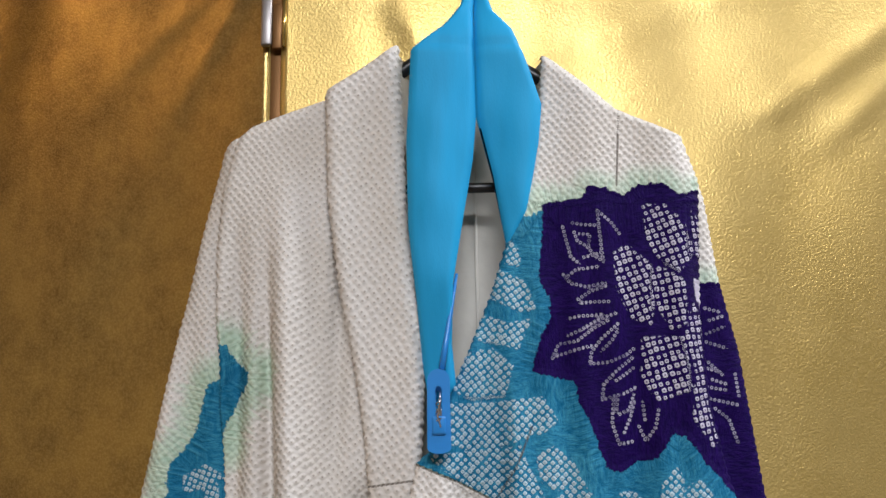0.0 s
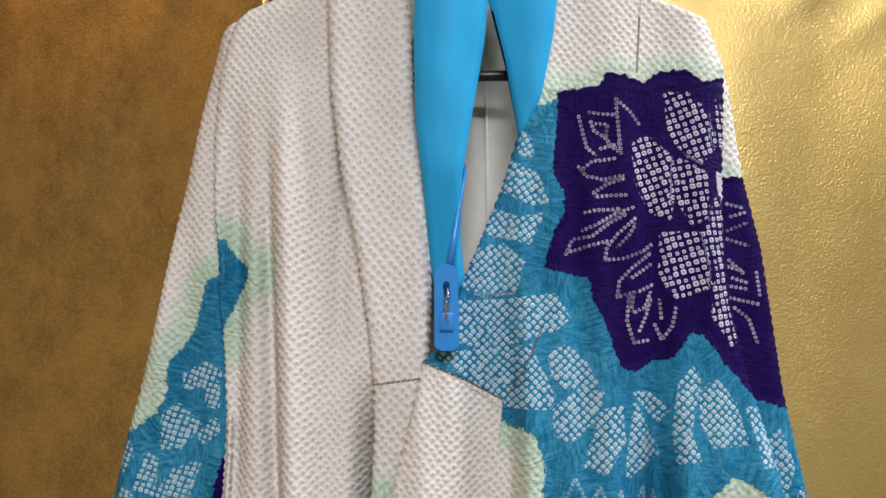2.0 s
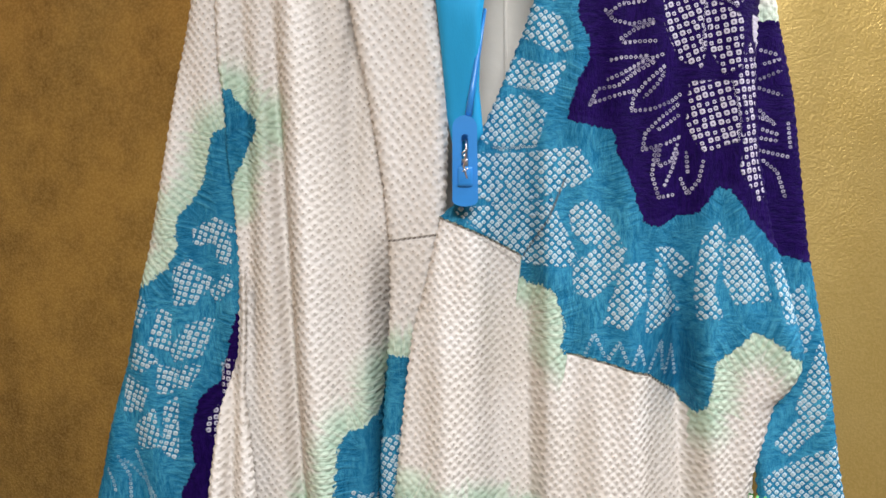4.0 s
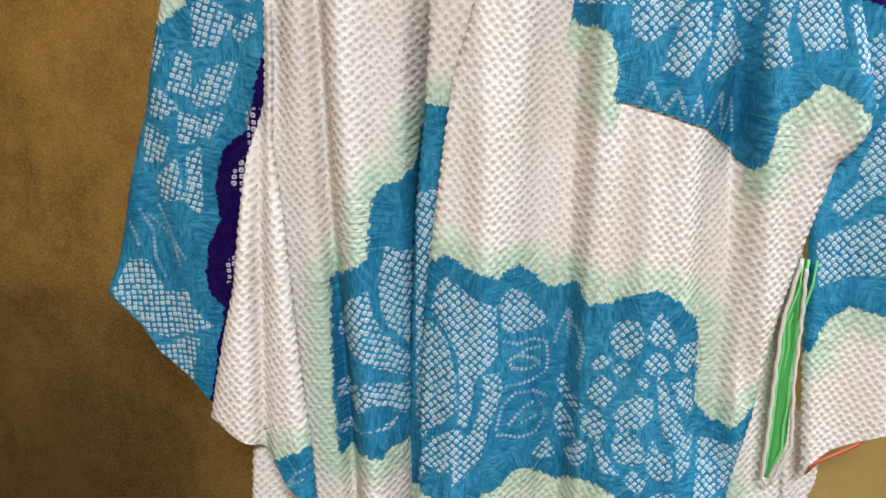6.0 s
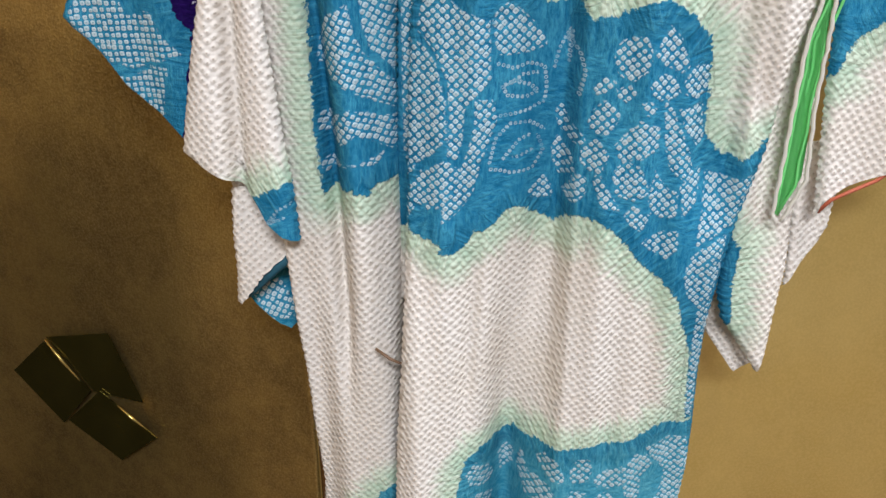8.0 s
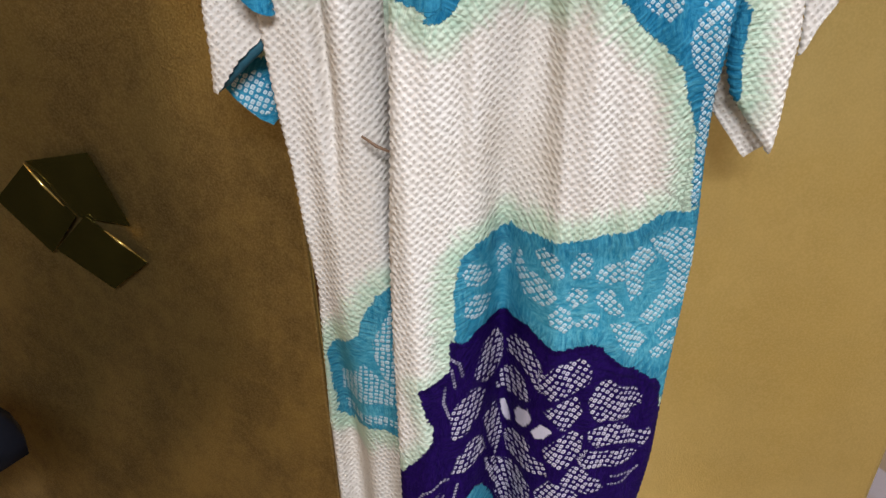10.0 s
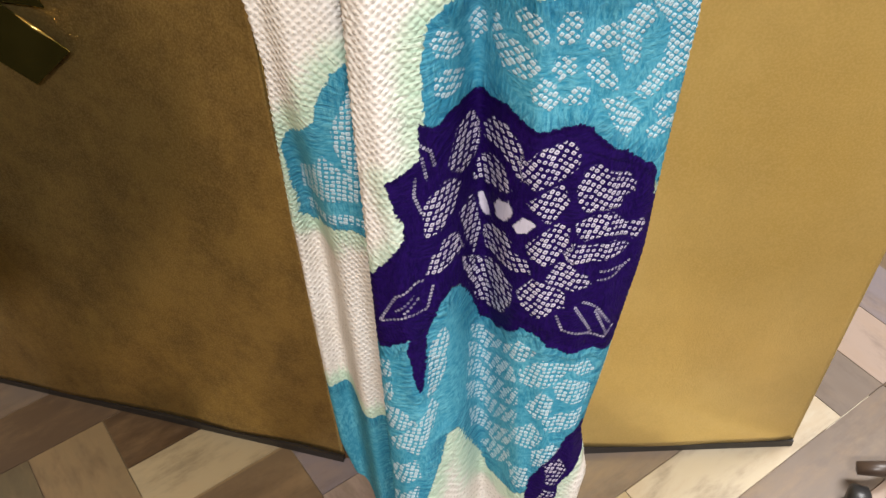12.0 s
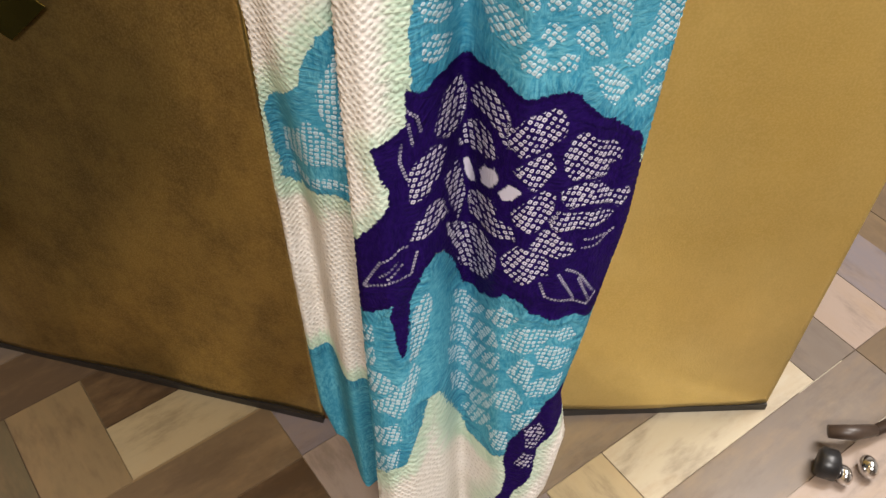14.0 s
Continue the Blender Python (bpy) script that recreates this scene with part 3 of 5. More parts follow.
dots("right", 75, (0.035, 0.228), (0.064, 0.257), (0.064, 0.238), (0.047, 0.211))
dots("right", 75, (-0.063, 0.423), (-0.051, 0.434), (-0.050, 0.413), (-0.064, 0.399))
dots("right", 75, (-0.065, 0.386), (-0.051, 0.405), (-0.050, 0.382), (-0.065, 0.362))
dots("right", 75, (-0.064, 0.359), (-0.048, 0.371), (-0.038, 0.361), (-0.030, 0.350), (-0.042, 0.340), (-0.059, 0.335))
dots("right", 75, (-0.058, 0.319), (-0.039, 0.337), (-0.021, 0.358), (-0.013, 0.371), (-0.008, 0.357), (-0.014, 0.332), (-0.030, 0.302), (-0.044, 0.311), (-0.056, 0.305))
dots("right", 75, (-0.012, 0.438), (0.002, 0.457), (0.006, 0.437), (-0.000, 0.399), (-0.010, 0.375), (-0.017, 0.377), (-0.014, 0.411))
dots("right", 75, (-0.058, 0.279), (-0.033, 0.294), (-0.029, 0.266), (-0.058, 0.251))
dots("right", 75, (-0.059, 0.229), (-0.032, 0.252), (-0.037, 0.220), (-0.060, 0.199))
dots("right", 60, (0.102, 0.252), (0.117, 0.259), (0.124, 0.239), (0.113, 0.218), (0.104, 0.223))
dots("right", 60, (0.093, 0.190), (0.101, 0.213), (0.114, 0.203), (0.109, 0.186))
dots("right", 50, (0.002, 0.741), (0.010, 0.748), (0.022, 0.733), (0.027, 0.713), (0.017, 0.717), (0.006, 0.727))
dots("right", 50, (0.005, 0.709), (0.014, 0.711), (0.027, 0.694), (0.023, 0.684), (0.012, 0.686), (0.004, 0.696))
dots("right", 50, (0.031, 0.733), (0.040, 0.742), (0.045, 0.739), (0.045, 0.723), (0.035, 0.710))
dots("right", 50, (0.048, 0.723), (0.052, 0.746), (0.057, 0.733), (0.055, 0.714))
dots("right", 50, (0.064, 0.753), (0.072, 0.763), (0.080, 0.761), (0.088, 0.744), (0.086, 0.739), (0.074, 0.740))
dots("right", 50, (0.052, 0.716), (0.061, 0.732), (0.075, 0.732), (0.082, 0.718), (0.071, 0.706), (0.057, 0.704))
dots("right", 50, (0.093, 0.752), (0.099, 0.763), (0.108, 0.763), (0.112, 0.753), (0.110, 0.739), (0.096, 0.736))
dots("right", 50, (0.115, 0.740), (0.124, 0.746), (0.136, 0.750), (0.140, 0.733), (0.128, 0.726), (0.118, 0.730))
dots("right", 50, (0.090, 0.717), (0.096, 0.727), (0.109, 0.724), (0.109, 0.712), (0.098, 0.706))
dots("right", 50, (0.114, 0.714), (0.121, 0.721), (0.131, 0.720), (0.140, 0.703), (0.143, 0.693), (0.130, 0.696))
dots("right", 50, (0.076, 0.698), (0.085, 0.712), (0.093, 0.704), (0.098, 0.688), (0.091, 0.681), (0.079, 0.688))
dots("right", 50, (0.100, 0.688), (0.110, 0.700), (0.121, 0.695), (0.119, 0.685), (0.106, 0.684))
dots("right", 50, (0.139, 0.753), (0.149, 0.762), (0.160, 0.759), (0.167, 0.745), (0.158, 0.735), (0.158, 0.710), (0.147, 0.707), (0.142, 0.729))
dots("right", 50, (0.159, 0.768), (0.179, 0.772), (0.196, 0.770), (0.202, 0.753), (0.205, 0.717), (0.201, 0.690), (0.185, 0.683), (0.169, 0.673), (0.158, 0.682), (0.172, 0.700), (0.181, 0.714), (0.181, 0.735))
dots("right", 50, (0.131, 0.685), (0.146, 0.686), (0.159, 0.669), (0.168, 0.657), (0.156, 0.643), (0.146, 0.656))
dots("right", 50, (0.176, 0.662), (0.186, 0.671), (0.198, 0.674), (0.196, 0.661), (0.182, 0.654))
dots("right", 50, (0.172, 0.644), (0.185, 0.650), (0.198, 0.649), (0.196, 0.636), (0.176, 0.634))
seed("right", (0.037, 0.562), (0.041, 0.564), (0.045, 0.553), (0.047, 0.543), (0.042, 0.538), (0.038, 0.549))
seed("right", (0.050, 0.561), (0.054, 0.574), (0.061, 0.582), (0.065, 0.574), (0.057, 0.556), (0.052, 0.552))
seed("right", (0.065, 0.560), (0.072, 0.573), (0.079, 0.573), (0.083, 0.570), (0.077, 0.559), (0.068, 0.554))
chain("right", (-0.054, 0.484), (-0.038, 0.515), (-0.020, 0.524), (-0.013, 0.521))
chain("right", (-0.054, 0.482), (-0.029, 0.492), (-0.012, 0.487), (-0.006, 0.511))
chain("right", (-0.039, 0.498), (-0.023, 0.511))
chain("right", (-0.032, 0.496), (-0.018, 0.506))
chain("right", (-0.010, 0.659), (-0.002, 0.650), (0.001, 0.634))
chain("right", (-0.009, 0.648), (-0.006, 0.625))
chain("right", (-0.015, 0.629), (-0.017, 0.613), (-0.012, 0.594))
chain("right", (0.105, 0.463), (0.111, 0.445), (0.124, 0.440), (0.153, 0.423), (0.161, 0.432))
chain("right", (0.122, 0.473), (0.139, 0.435))
chain("right", (0.142, 0.459), (0.156, 0.425))
chain("right", (0.128, 0.477), (0.145, 0.462), (0.158, 0.438))
chain("right", (0.142, 0.497), (0.158, 0.496), (0.171, 0.507))
chain("right", (0.144, 0.507), (0.163, 0.503))
dots("sleeve_left", 92, (-0.290, 1.156), (-0.273, 1.157), (-0.268, 1.142), (-0.261, 1.128), (-0.242, 1.133), (-0.234, 1.114), (-0.222, 1.101), (-0.236, 1.097), (-0.250, 1.094), (-0.260, 1.089), (-0.280, 1.094), (-0.286, 1.104), (-0.307, 1.125))
dots("sleeve_left", 92, (-0.277, 1.082), (-0.261, 1.082), (-0.246, 1.090), (-0.232, 1.090), (-0.237, 1.080), (-0.243, 1.045), (-0.259, 1.052), (-0.270, 1.065))
dots("right", 30, (0.083, 1.585), (0.090, 1.575), (0.088, 1.566), (0.078, 1.568))
dots("right", 35, (0.071, 1.561), (0.092, 1.551), (0.101, 1.529), (0.089, 1.527), (0.065, 1.539))
dots("right", 35, (0.055, 1.523), (0.079, 1.515), (0.096, 1.517), (0.086, 1.496), (0.055, 1.504), (0.048, 1.508))
dots("right", 40, (0.043, 1.490), (0.064, 1.494), (0.080, 1.480), (0.073, 1.456), (0.044, 1.454), (0.033, 1.462))
dots("right", 45, (0.025, 1.448), (0.068, 1.449), (0.105, 1.453), (0.116, 1.435), (0.104, 1.426), (0.053, 1.411), (0.020, 1.420))
dots("right", 45, (0.013, 1.407), (0.043, 1.409), (0.085, 1.413), (0.103, 1.371), (0.099, 1.364), (0.069, 1.366), (0.060, 1.372), (0.026, 1.396))
dots("right", 45, (0.100, 1.405), (0.115, 1.413), (0.128, 1.400), (0.137, 1.381), (0.111, 1.381), (0.103, 1.388))
dots("right", 45, (0.103, 1.362), (0.124, 1.379), (0.141, 1.375), (0.133, 1.354), (0.116, 1.339), (0.105, 1.343))
dots("right", 45, (0.127, 1.319), (0.141, 1.362), (0.156, 1.364), (0.157, 1.340), (0.142, 1.315))
dots("right", 45, (0.167, 1.366), (0.187, 1.327), (0.172, 1.319), (0.159, 1.310), (0.163, 1.345))
dots("right", 45, (0.167, 1.375), (0.179, 1.375), (0.193, 1.362), (0.186, 1.353))
dots("right", 45, (0.213, 1.394), (0.217, 1.385), (0.208, 1.344), (0.215, 1.323), (0.200, 1.321), (0.197, 1.349), (0.203, 1.383))
dots("right", 45, (0.218, 1.375), (0.230, 1.385), (0.245, 1.366), (0.253, 1.336), (0.227, 1.334), (0.218, 1.353))
dots("right", 45, (0.256, 1.362), (0.267, 1.362), (0.275, 1.319), (0.266, 1.319))
dots("right", 20, (0.199, 1.616), (0.216, 1.615), (0.232, 1.598), (0.237, 1.573), (0.224, 1.558), (0.208, 1.573), (0.200, 1.588))
dots("right", 20, (0.172, 1.574), (0.182, 1.581), (0.201, 1.564), (0.205, 1.549), (0.198, 1.515), (0.184, 1.520), (0.173, 1.545))
dots("right", 10, (0.208, 1.561), (0.228, 1.549), (0.229, 1.515), (0.217, 1.510), (0.206, 1.530))
dots("right", 15, (0.192, 1.501), (0.228, 1.501), (0.227, 1.459), (0.203, 1.450), (0.190, 1.468))
dots("right", 10, (0.237, 1.529), (0.243, 1.519), (0.241, 1.482), (0.243, 1.444), (0.250, 1.417), (0.247, 1.412), (0.230, 1.435), (0.235, 1.472), (0.228, 1.505))
dots("right", 10, (0.241, 1.610), (0.247, 1.602), (0.245, 1.573), (0.240, 1.578))
seed("right", (0.238, 1.553), (0.246, 1.551), (0.246, 1.527), (0.240, 1.534))
chain("right", (0.128, 1.599), (0.131, 1.585), (0.134, 1.572), (0.141, 1.566))
chain("right", (0.135, 1.602), (0.145, 1.600), (0.156, 1.599))
chain("right", (0.137, 1.596), (0.140, 1.586), (0.148, 1.581), (0.155, 1.572), (0.161, 1.567))
chain("right", (0.142, 1.592), (0.151, 1.591), (0.149, 1.580))
chain("right", (0.158, 1.612), (0.159, 1.595), (0.160, 1.579), (0.161, 1.569))
chain("right", (0.158, 1.612), (0.170, 1.601), (0.177, 1.591))
chain("right", (0.143, 1.571), (0.160, 1.575))
chain("right", (0.129, 1.554), (0.138, 1.561), (0.156, 1.563))
chain("right", (0.127, 1.557), (0.133, 1.549), (0.146, 1.546), (0.162, 1.549))
chain("right", (0.138, 1.535), (0.149, 1.542), (0.162, 1.546))
chain("right", (0.140, 1.532), (0.152, 1.533), (0.166, 1.533))
chain("right", (0.129, 1.519), (0.139, 1.521), (0.158, 1.522))
chain("right", (0.129, 1.505), (0.139, 1.509), (0.155, 1.518), (0.170, 1.523))
chain("right", (0.115, 1.486), (0.121, 1.498), (0.136, 1.500), (0.151, 1.511), (0.163, 1.517))
chain("right", (0.115, 1.487), (0.132, 1.492), (0.148, 1.496))
chain("right", (0.146, 1.481), (0.148, 1.491), (0.157, 1.502), (0.172, 1.515))
chain("right", (0.156, 1.491), (0.165, 1.500), (0.171, 1.509))
chain("right", (0.146, 1.481), (0.162, 1.482), (0.177, 1.488), (0.185, 1.494))
chain("right", (0.155, 1.452), (0.157, 1.464), (0.168, 1.475), (0.183, 1.486))
chain("right", (0.166, 1.466), (0.177, 1.473), (0.184, 1.478))
chain("right", (0.171, 1.455), (0.184, 1.461))
chain("right", (0.155, 1.451), (0.168, 1.455), (0.166, 1.442))
chain("right", (0.164, 1.451), (0.162, 1.432), (0.167, 1.415), (0.180, 1.417))
chain("right", (0.168, 1.439), (0.177, 1.443), (0.182, 1.455))
chain("right", (0.171, 1.423), (0.178, 1.437), (0.182, 1.449))
chain("right", (0.184, 1.431), (0.190, 1.417), (0.198, 1.428), (0.201, 1.442))
chain("right", (0.189, 1.449), (0.190, 1.434))
chain("sleeve_right", (0.252, 1.530), (0.265, 1.526))
chain("sleeve_right", (0.254, 1.518), (0.268, 1.522))
chain("sleeve_right", (0.253, 1.507), (0.269, 1.513))
chain("sleeve_right", (0.252, 1.500), (0.269, 1.494))
chain("sleeve_right", (0.252, 1.483), (0.265, 1.470))
chain("sleeve_right", (0.253, 1.468), (0.267, 1.463))
chain("sleeve_right", (0.251, 1.461), (0.266, 1.458))
chain("sleeve_right", (0.252, 1.451), (0.276, 1.445))
chain("sleeve_right", (0.255, 1.443), (0.266, 1.434), (0.272, 1.414))
chain("sleeve_right", (0.250, 1.477), (0.262, 1.474))
chain("sleeve_right", (0.274, 1.474), (0.276, 1.451))
chain("right", (0.110, 1.292), (0.118, 1.311), (0.126, 1.293))
chain("right", (0.129, 1.291), (0.137, 1.304), (0.143, 1.288))
chain("right", (0.147, 1.286), (0.153, 1.301), (0.158, 1.284))
chain("right", (0.162, 1.279), (0.173, 1.303), (0.175, 1.279))
chain("right", (0.178, 1.275), (0.184, 1.297), (0.189, 1.270))
blue("left", (-0.184, 1.504), (-0.167, 1.504), (-0.158, 1.488), (-0.145, 1.480), (-0.145, 1.471), (-0.157, 1.454), (-0.166, 1.436), (-0.169, 1.419), (-0.187, 1.419))
blue("left", (-0.148, 0.245), (-0.066, 0.249), (-0.065, -0.029), (-0.183, -0.023))
blue("sleeve_left", (-0.146, 1.482), (-0.185, 1.471), (-0.190, 1.450), (-0.195, 1.432), (-0.205, 1.414), (-0.215, 1.405), (-0.218, 1.391), (-0.216, 1.377), (-0.228, 1.359), (-0.243, 1.347), (-0.269, 1.340), (-0.339, 1.117), (-0.160, 0.914))
purple("sleeve_left", (-0.154, 1.326), (-0.171, 1.321), (-0.181, 1.284), (-0.187, 1.265), (-0.204, 1.250), (-0.212, 1.221), (-0.210, 1.202), (-0.210, 1.193), (-0.221, 1.170), (-0.225, 1.147), (-0.222, 1.128), (-0.211, 1.118), (-0.218, 1.089), (-0.223, 1.054), (-0.230, 1.026), (-0.180, 1.019))
dots("sleeve_left", 70, (-0.204, 1.391), (-0.185, 1.400), (-0.171, 1.391), (-0.185, 1.382), (-0.202, 1.380))
dots("sleeve_left", 70, (-0.219, 1.359), (-0.209, 1.366), (-0.191, 1.350), (-0.206, 1.331), (-0.220, 1.331))
dots("sleeve_left", 70, (-0.234, 1.326), (-0.225, 1.321), (-0.228, 1.293), (-0.242, 1.298))
dots("sleeve_left", 70, (-0.224, 1.293), (-0.211, 1.312), (-0.192, 1.317), (-0.202, 1.288), (-0.222, 1.284))
dots("sleeve_left", 70, (-0.252, 1.298), (-0.238, 1.284), (-0.250, 1.274), (-0.262, 1.279))
dots("sleeve_left", 70, (-0.191, 1.340), (-0.177, 1.354), (-0.173, 1.345), (-0.187, 1.333))
dots("sleeve_left", 70, (-0.185, 1.382), (-0.174, 1.384), (-0.174, 1.363), (-0.184, 1.366))
dots("sleeve_left", 70, (-0.265, 1.269), (-0.246, 1.260), (-0.254, 1.241), (-0.268, 1.240))
dots("sleeve_left", 70, (-0.236, 1.279), (-0.222, 1.274), (-0.227, 1.257), (-0.237, 1.257))
dots("sleeve_left", 70, (-0.215, 1.279), (-0.203, 1.277), (-0.213, 1.260), (-0.222, 1.262))
dots("sleeve_left", 70, (-0.259, 1.226), (-0.242, 1.241), (-0.238, 1.212), (-0.255, 1.209))
dots("sleeve_left", 70, (-0.232, 1.245), (-0.223, 1.250), (-0.225, 1.197), (-0.234, 1.207))
dots("sleeve_left", 70, (-0.248, 1.336), (-0.244, 1.326), (-0.253, 1.312), (-0.256, 1.317))
dots("sleeve_left", 88, (-0.209, 1.156), (-0.197, 1.166), (-0.201, 1.142), (-0.208, 1.140))
dots("sleeve_left", 88, (-0.196, 1.233), (-0.185, 1.246), (-0.191, 1.215), (-0.199, 1.224))
dots("sleeve_left", 88, (-0.184, 1.280), (-0.176, 1.282), (-0.180, 1.254), (-0.184, 1.254))
chain("sleeve_left", (-0.277, 1.201), (-0.267, 1.183), (-0.267, 1.160), (-0.260, 1.142))
chain("sleeve_left", (-0.261, 1.206), (-0.252, 1.183), (-0.245, 1.151))
chain("sleeve_left", (-0.271, 1.197), (-0.252, 1.179), (-0.240, 1.160))
chain("sleeve_left", (-0.287, 1.188), (-0.281, 1.178), (-0.280, 1.169))
blue("fold_left", (-0.193, 0.984), (-0.175, 0.994), (-0.164, 1.003), (-0.150, 1.011), (-0.118, 1.021), (-0.122, 0.900), (-0.199, 0.898))
chain("fold_left", (-0.170, 0.990), (-0.156, 0.982), (-0.142, 0.988))
chain("fold_left", (-0.161, 0.974), (-0.146, 0.995), (-0.137, 0.998))
purple("sleeve_right", (0.228, 1.554), (0.265, 1.552), (0.312, 1.555), (0.296, 1.361), (0.268, 1.368), (0.217, 1.371))
blue("sleeve_right", (0.224, 1.483), (0.306, 1.434), (0.326, 1.195), (0.333, 1.129), (0.302, 1.133), (0.290, 1.136), (0.274, 1.126), (0.267, 1.115), (0.263, 1.101), (0.237, 1.077), (0.215, 1.194))
dots("sleeve_right", 45, (0.272, 1.325), (0.285, 1.343), (0.294, 1.316), (0.287, 1.289))
dots("sleeve_right", 45, (0.284, 1.244), (0.300, 1.298), (0.308, 1.253), (0.298, 1.226))
dots("sleeve_right", 45, (0.268, 1.216), (0.285, 1.235), (0.294, 1.226), (0.277, 1.207))
dots("sleeve_right", 45, (0.269, 1.189), (0.303, 1.207), (0.314, 1.171), (0.261, 1.152))
dots("sleeve_right", 45, (0.257, 1.190), (0.319, 1.216), (0.327, 1.165), (0.261, 1.160))


def inside_distance(px, pz, poly):
    """Signed distance to a polygon, positive inside."""
    d = np.full(px.shape, 9.0)
    inside = np.zeros(px.shape, bool)
    for (ax, az), (bx, bz) in zip(poly, np.roll(poly, -1, axis=0)):
        ex, ez = bx - ax, bz - az
        t = np.clip(((px - ax) * ex + (pz - az) * ez) / max(ex * ex + ez * ez, 1e-12), 0, 1)
        d = np.minimum(d, np.hypot(px - ax - t * ex, pz - az - t * ez))
        if az != bz:
            inside ^= ((az > pz) != (bz > pz)) & (px < (bx - ax) * (pz - az) / (bz - az) + ax)
    return np.where(inside, d, -d)


def line_distance(px, pz, line, best, along, base):
    s = base
    for (ax, az), (bx, bz) in zip(line, line[1:]):
        ex, ez = bx - ax, bz - az
        ln = math.hypot(ex, ez)
        t = np.clip(((px - ax) * ex + (pz - az) * ez) / max(ln * ln, 1e-12), 0, 1)
        d = np.hypot(px - ax - t * ex, pz - az - t * ez)
        near = d < best
        best = np.where(near, d, best)
        along = np.where(near, s + t * ln, along)
        s += ln
    return best, along


PITCH = 0.0054


def dye(me, x, z, where):
    """Writes the pattern's fields onto a cloth mesh: distances to the dyed fields and the knots' lattice."""
    pat = PATTERN.get(where, {})
    f = {k: np.full(x.shape, -0.5) for k in ("blue", "purple", "dots", "seed")}
    ang = np.full(x.shape, radians(38.0))
    pit = np.full(x.shape, 0.0062 if where == "collar_left" else PITCH)
    for k in ("blue", "purple", "seed", "dots"):
        for poly, angle in pat.get(k, ()):
            d = inside_distance(x, z, poly)
            if k == "dots":
                d = d + 0.0011 * (z > 1.2)
                ang = np.where(d > -0.005, radians(angle), ang)
                pit = np.where(d > -0.005, np.where(f["purple"] > 0, 0.0056, np.where(z < 0.8, 0.0052, 0.0048)), pit)
            f[k] = np.maximum(f[k], d)
    ed, es = np.full(x.shape, 0.5), np.zeros(x.shape)
    for k in ("blue", "purple"):
        for i, (poly, _) in enumerate(pat.get(k, ())):
            ed, es = line_distance(x, z, np.vstack([poly, poly[:1]]), ed, es, 3.7 * i)
    f["es"] = es
    for poly, _ in pat.get("clean", ()):
        cut = (inside_distance(x, z, poly) > 0) & (f["blue"] < 0)
        f["blue"] = np.where(cut, -0.06, f["blue"])
    ld, la = np.full(x.shape, 0.5), np.zeros(x.shape)
    for i, (ln, _) in enumerate(pat.get("chain", ())):
        ld, la = line_distance(x, z, ln, ld, la, 0.31 * i)
    sd = np.full(x.shape, 0.5)
    for ln, _ in pat.get("seam", ()):
        sd, _ = line_distance(x, z, ln, sd, sd, 0)
    f["ld"], f["la"], f["seam"] = ld, la, sd
    f["low"] = np.clip((0.95 - z) / 0.25, 0, 1)
    for k, v in f.items():
        me.attributes.new(k, "FLOAT", "POINT").data.foreach_set("value", v.astype(np.float32))
    lat = np.zeros((len(x), 3), np.float32)
    lat[:, 0] = (x * np.cos(ang) + z * np.sin(ang)) / pit
    lat[:, 1] = (-x * np.sin(ang) + z * np.cos(ang)) / pit
    me.attributes.new("lat", "FLOAT_VECTOR", "POINT").data.foreach_set("vector", lat.ravel())


def curve(pts):
    """A function through (x, z) points that gives x for any z."""
    p = np.array(sorted(pts, key=lambda q: q[1]))
    return lambda z: np.interp(z, p[:, 1], p[:, 0])


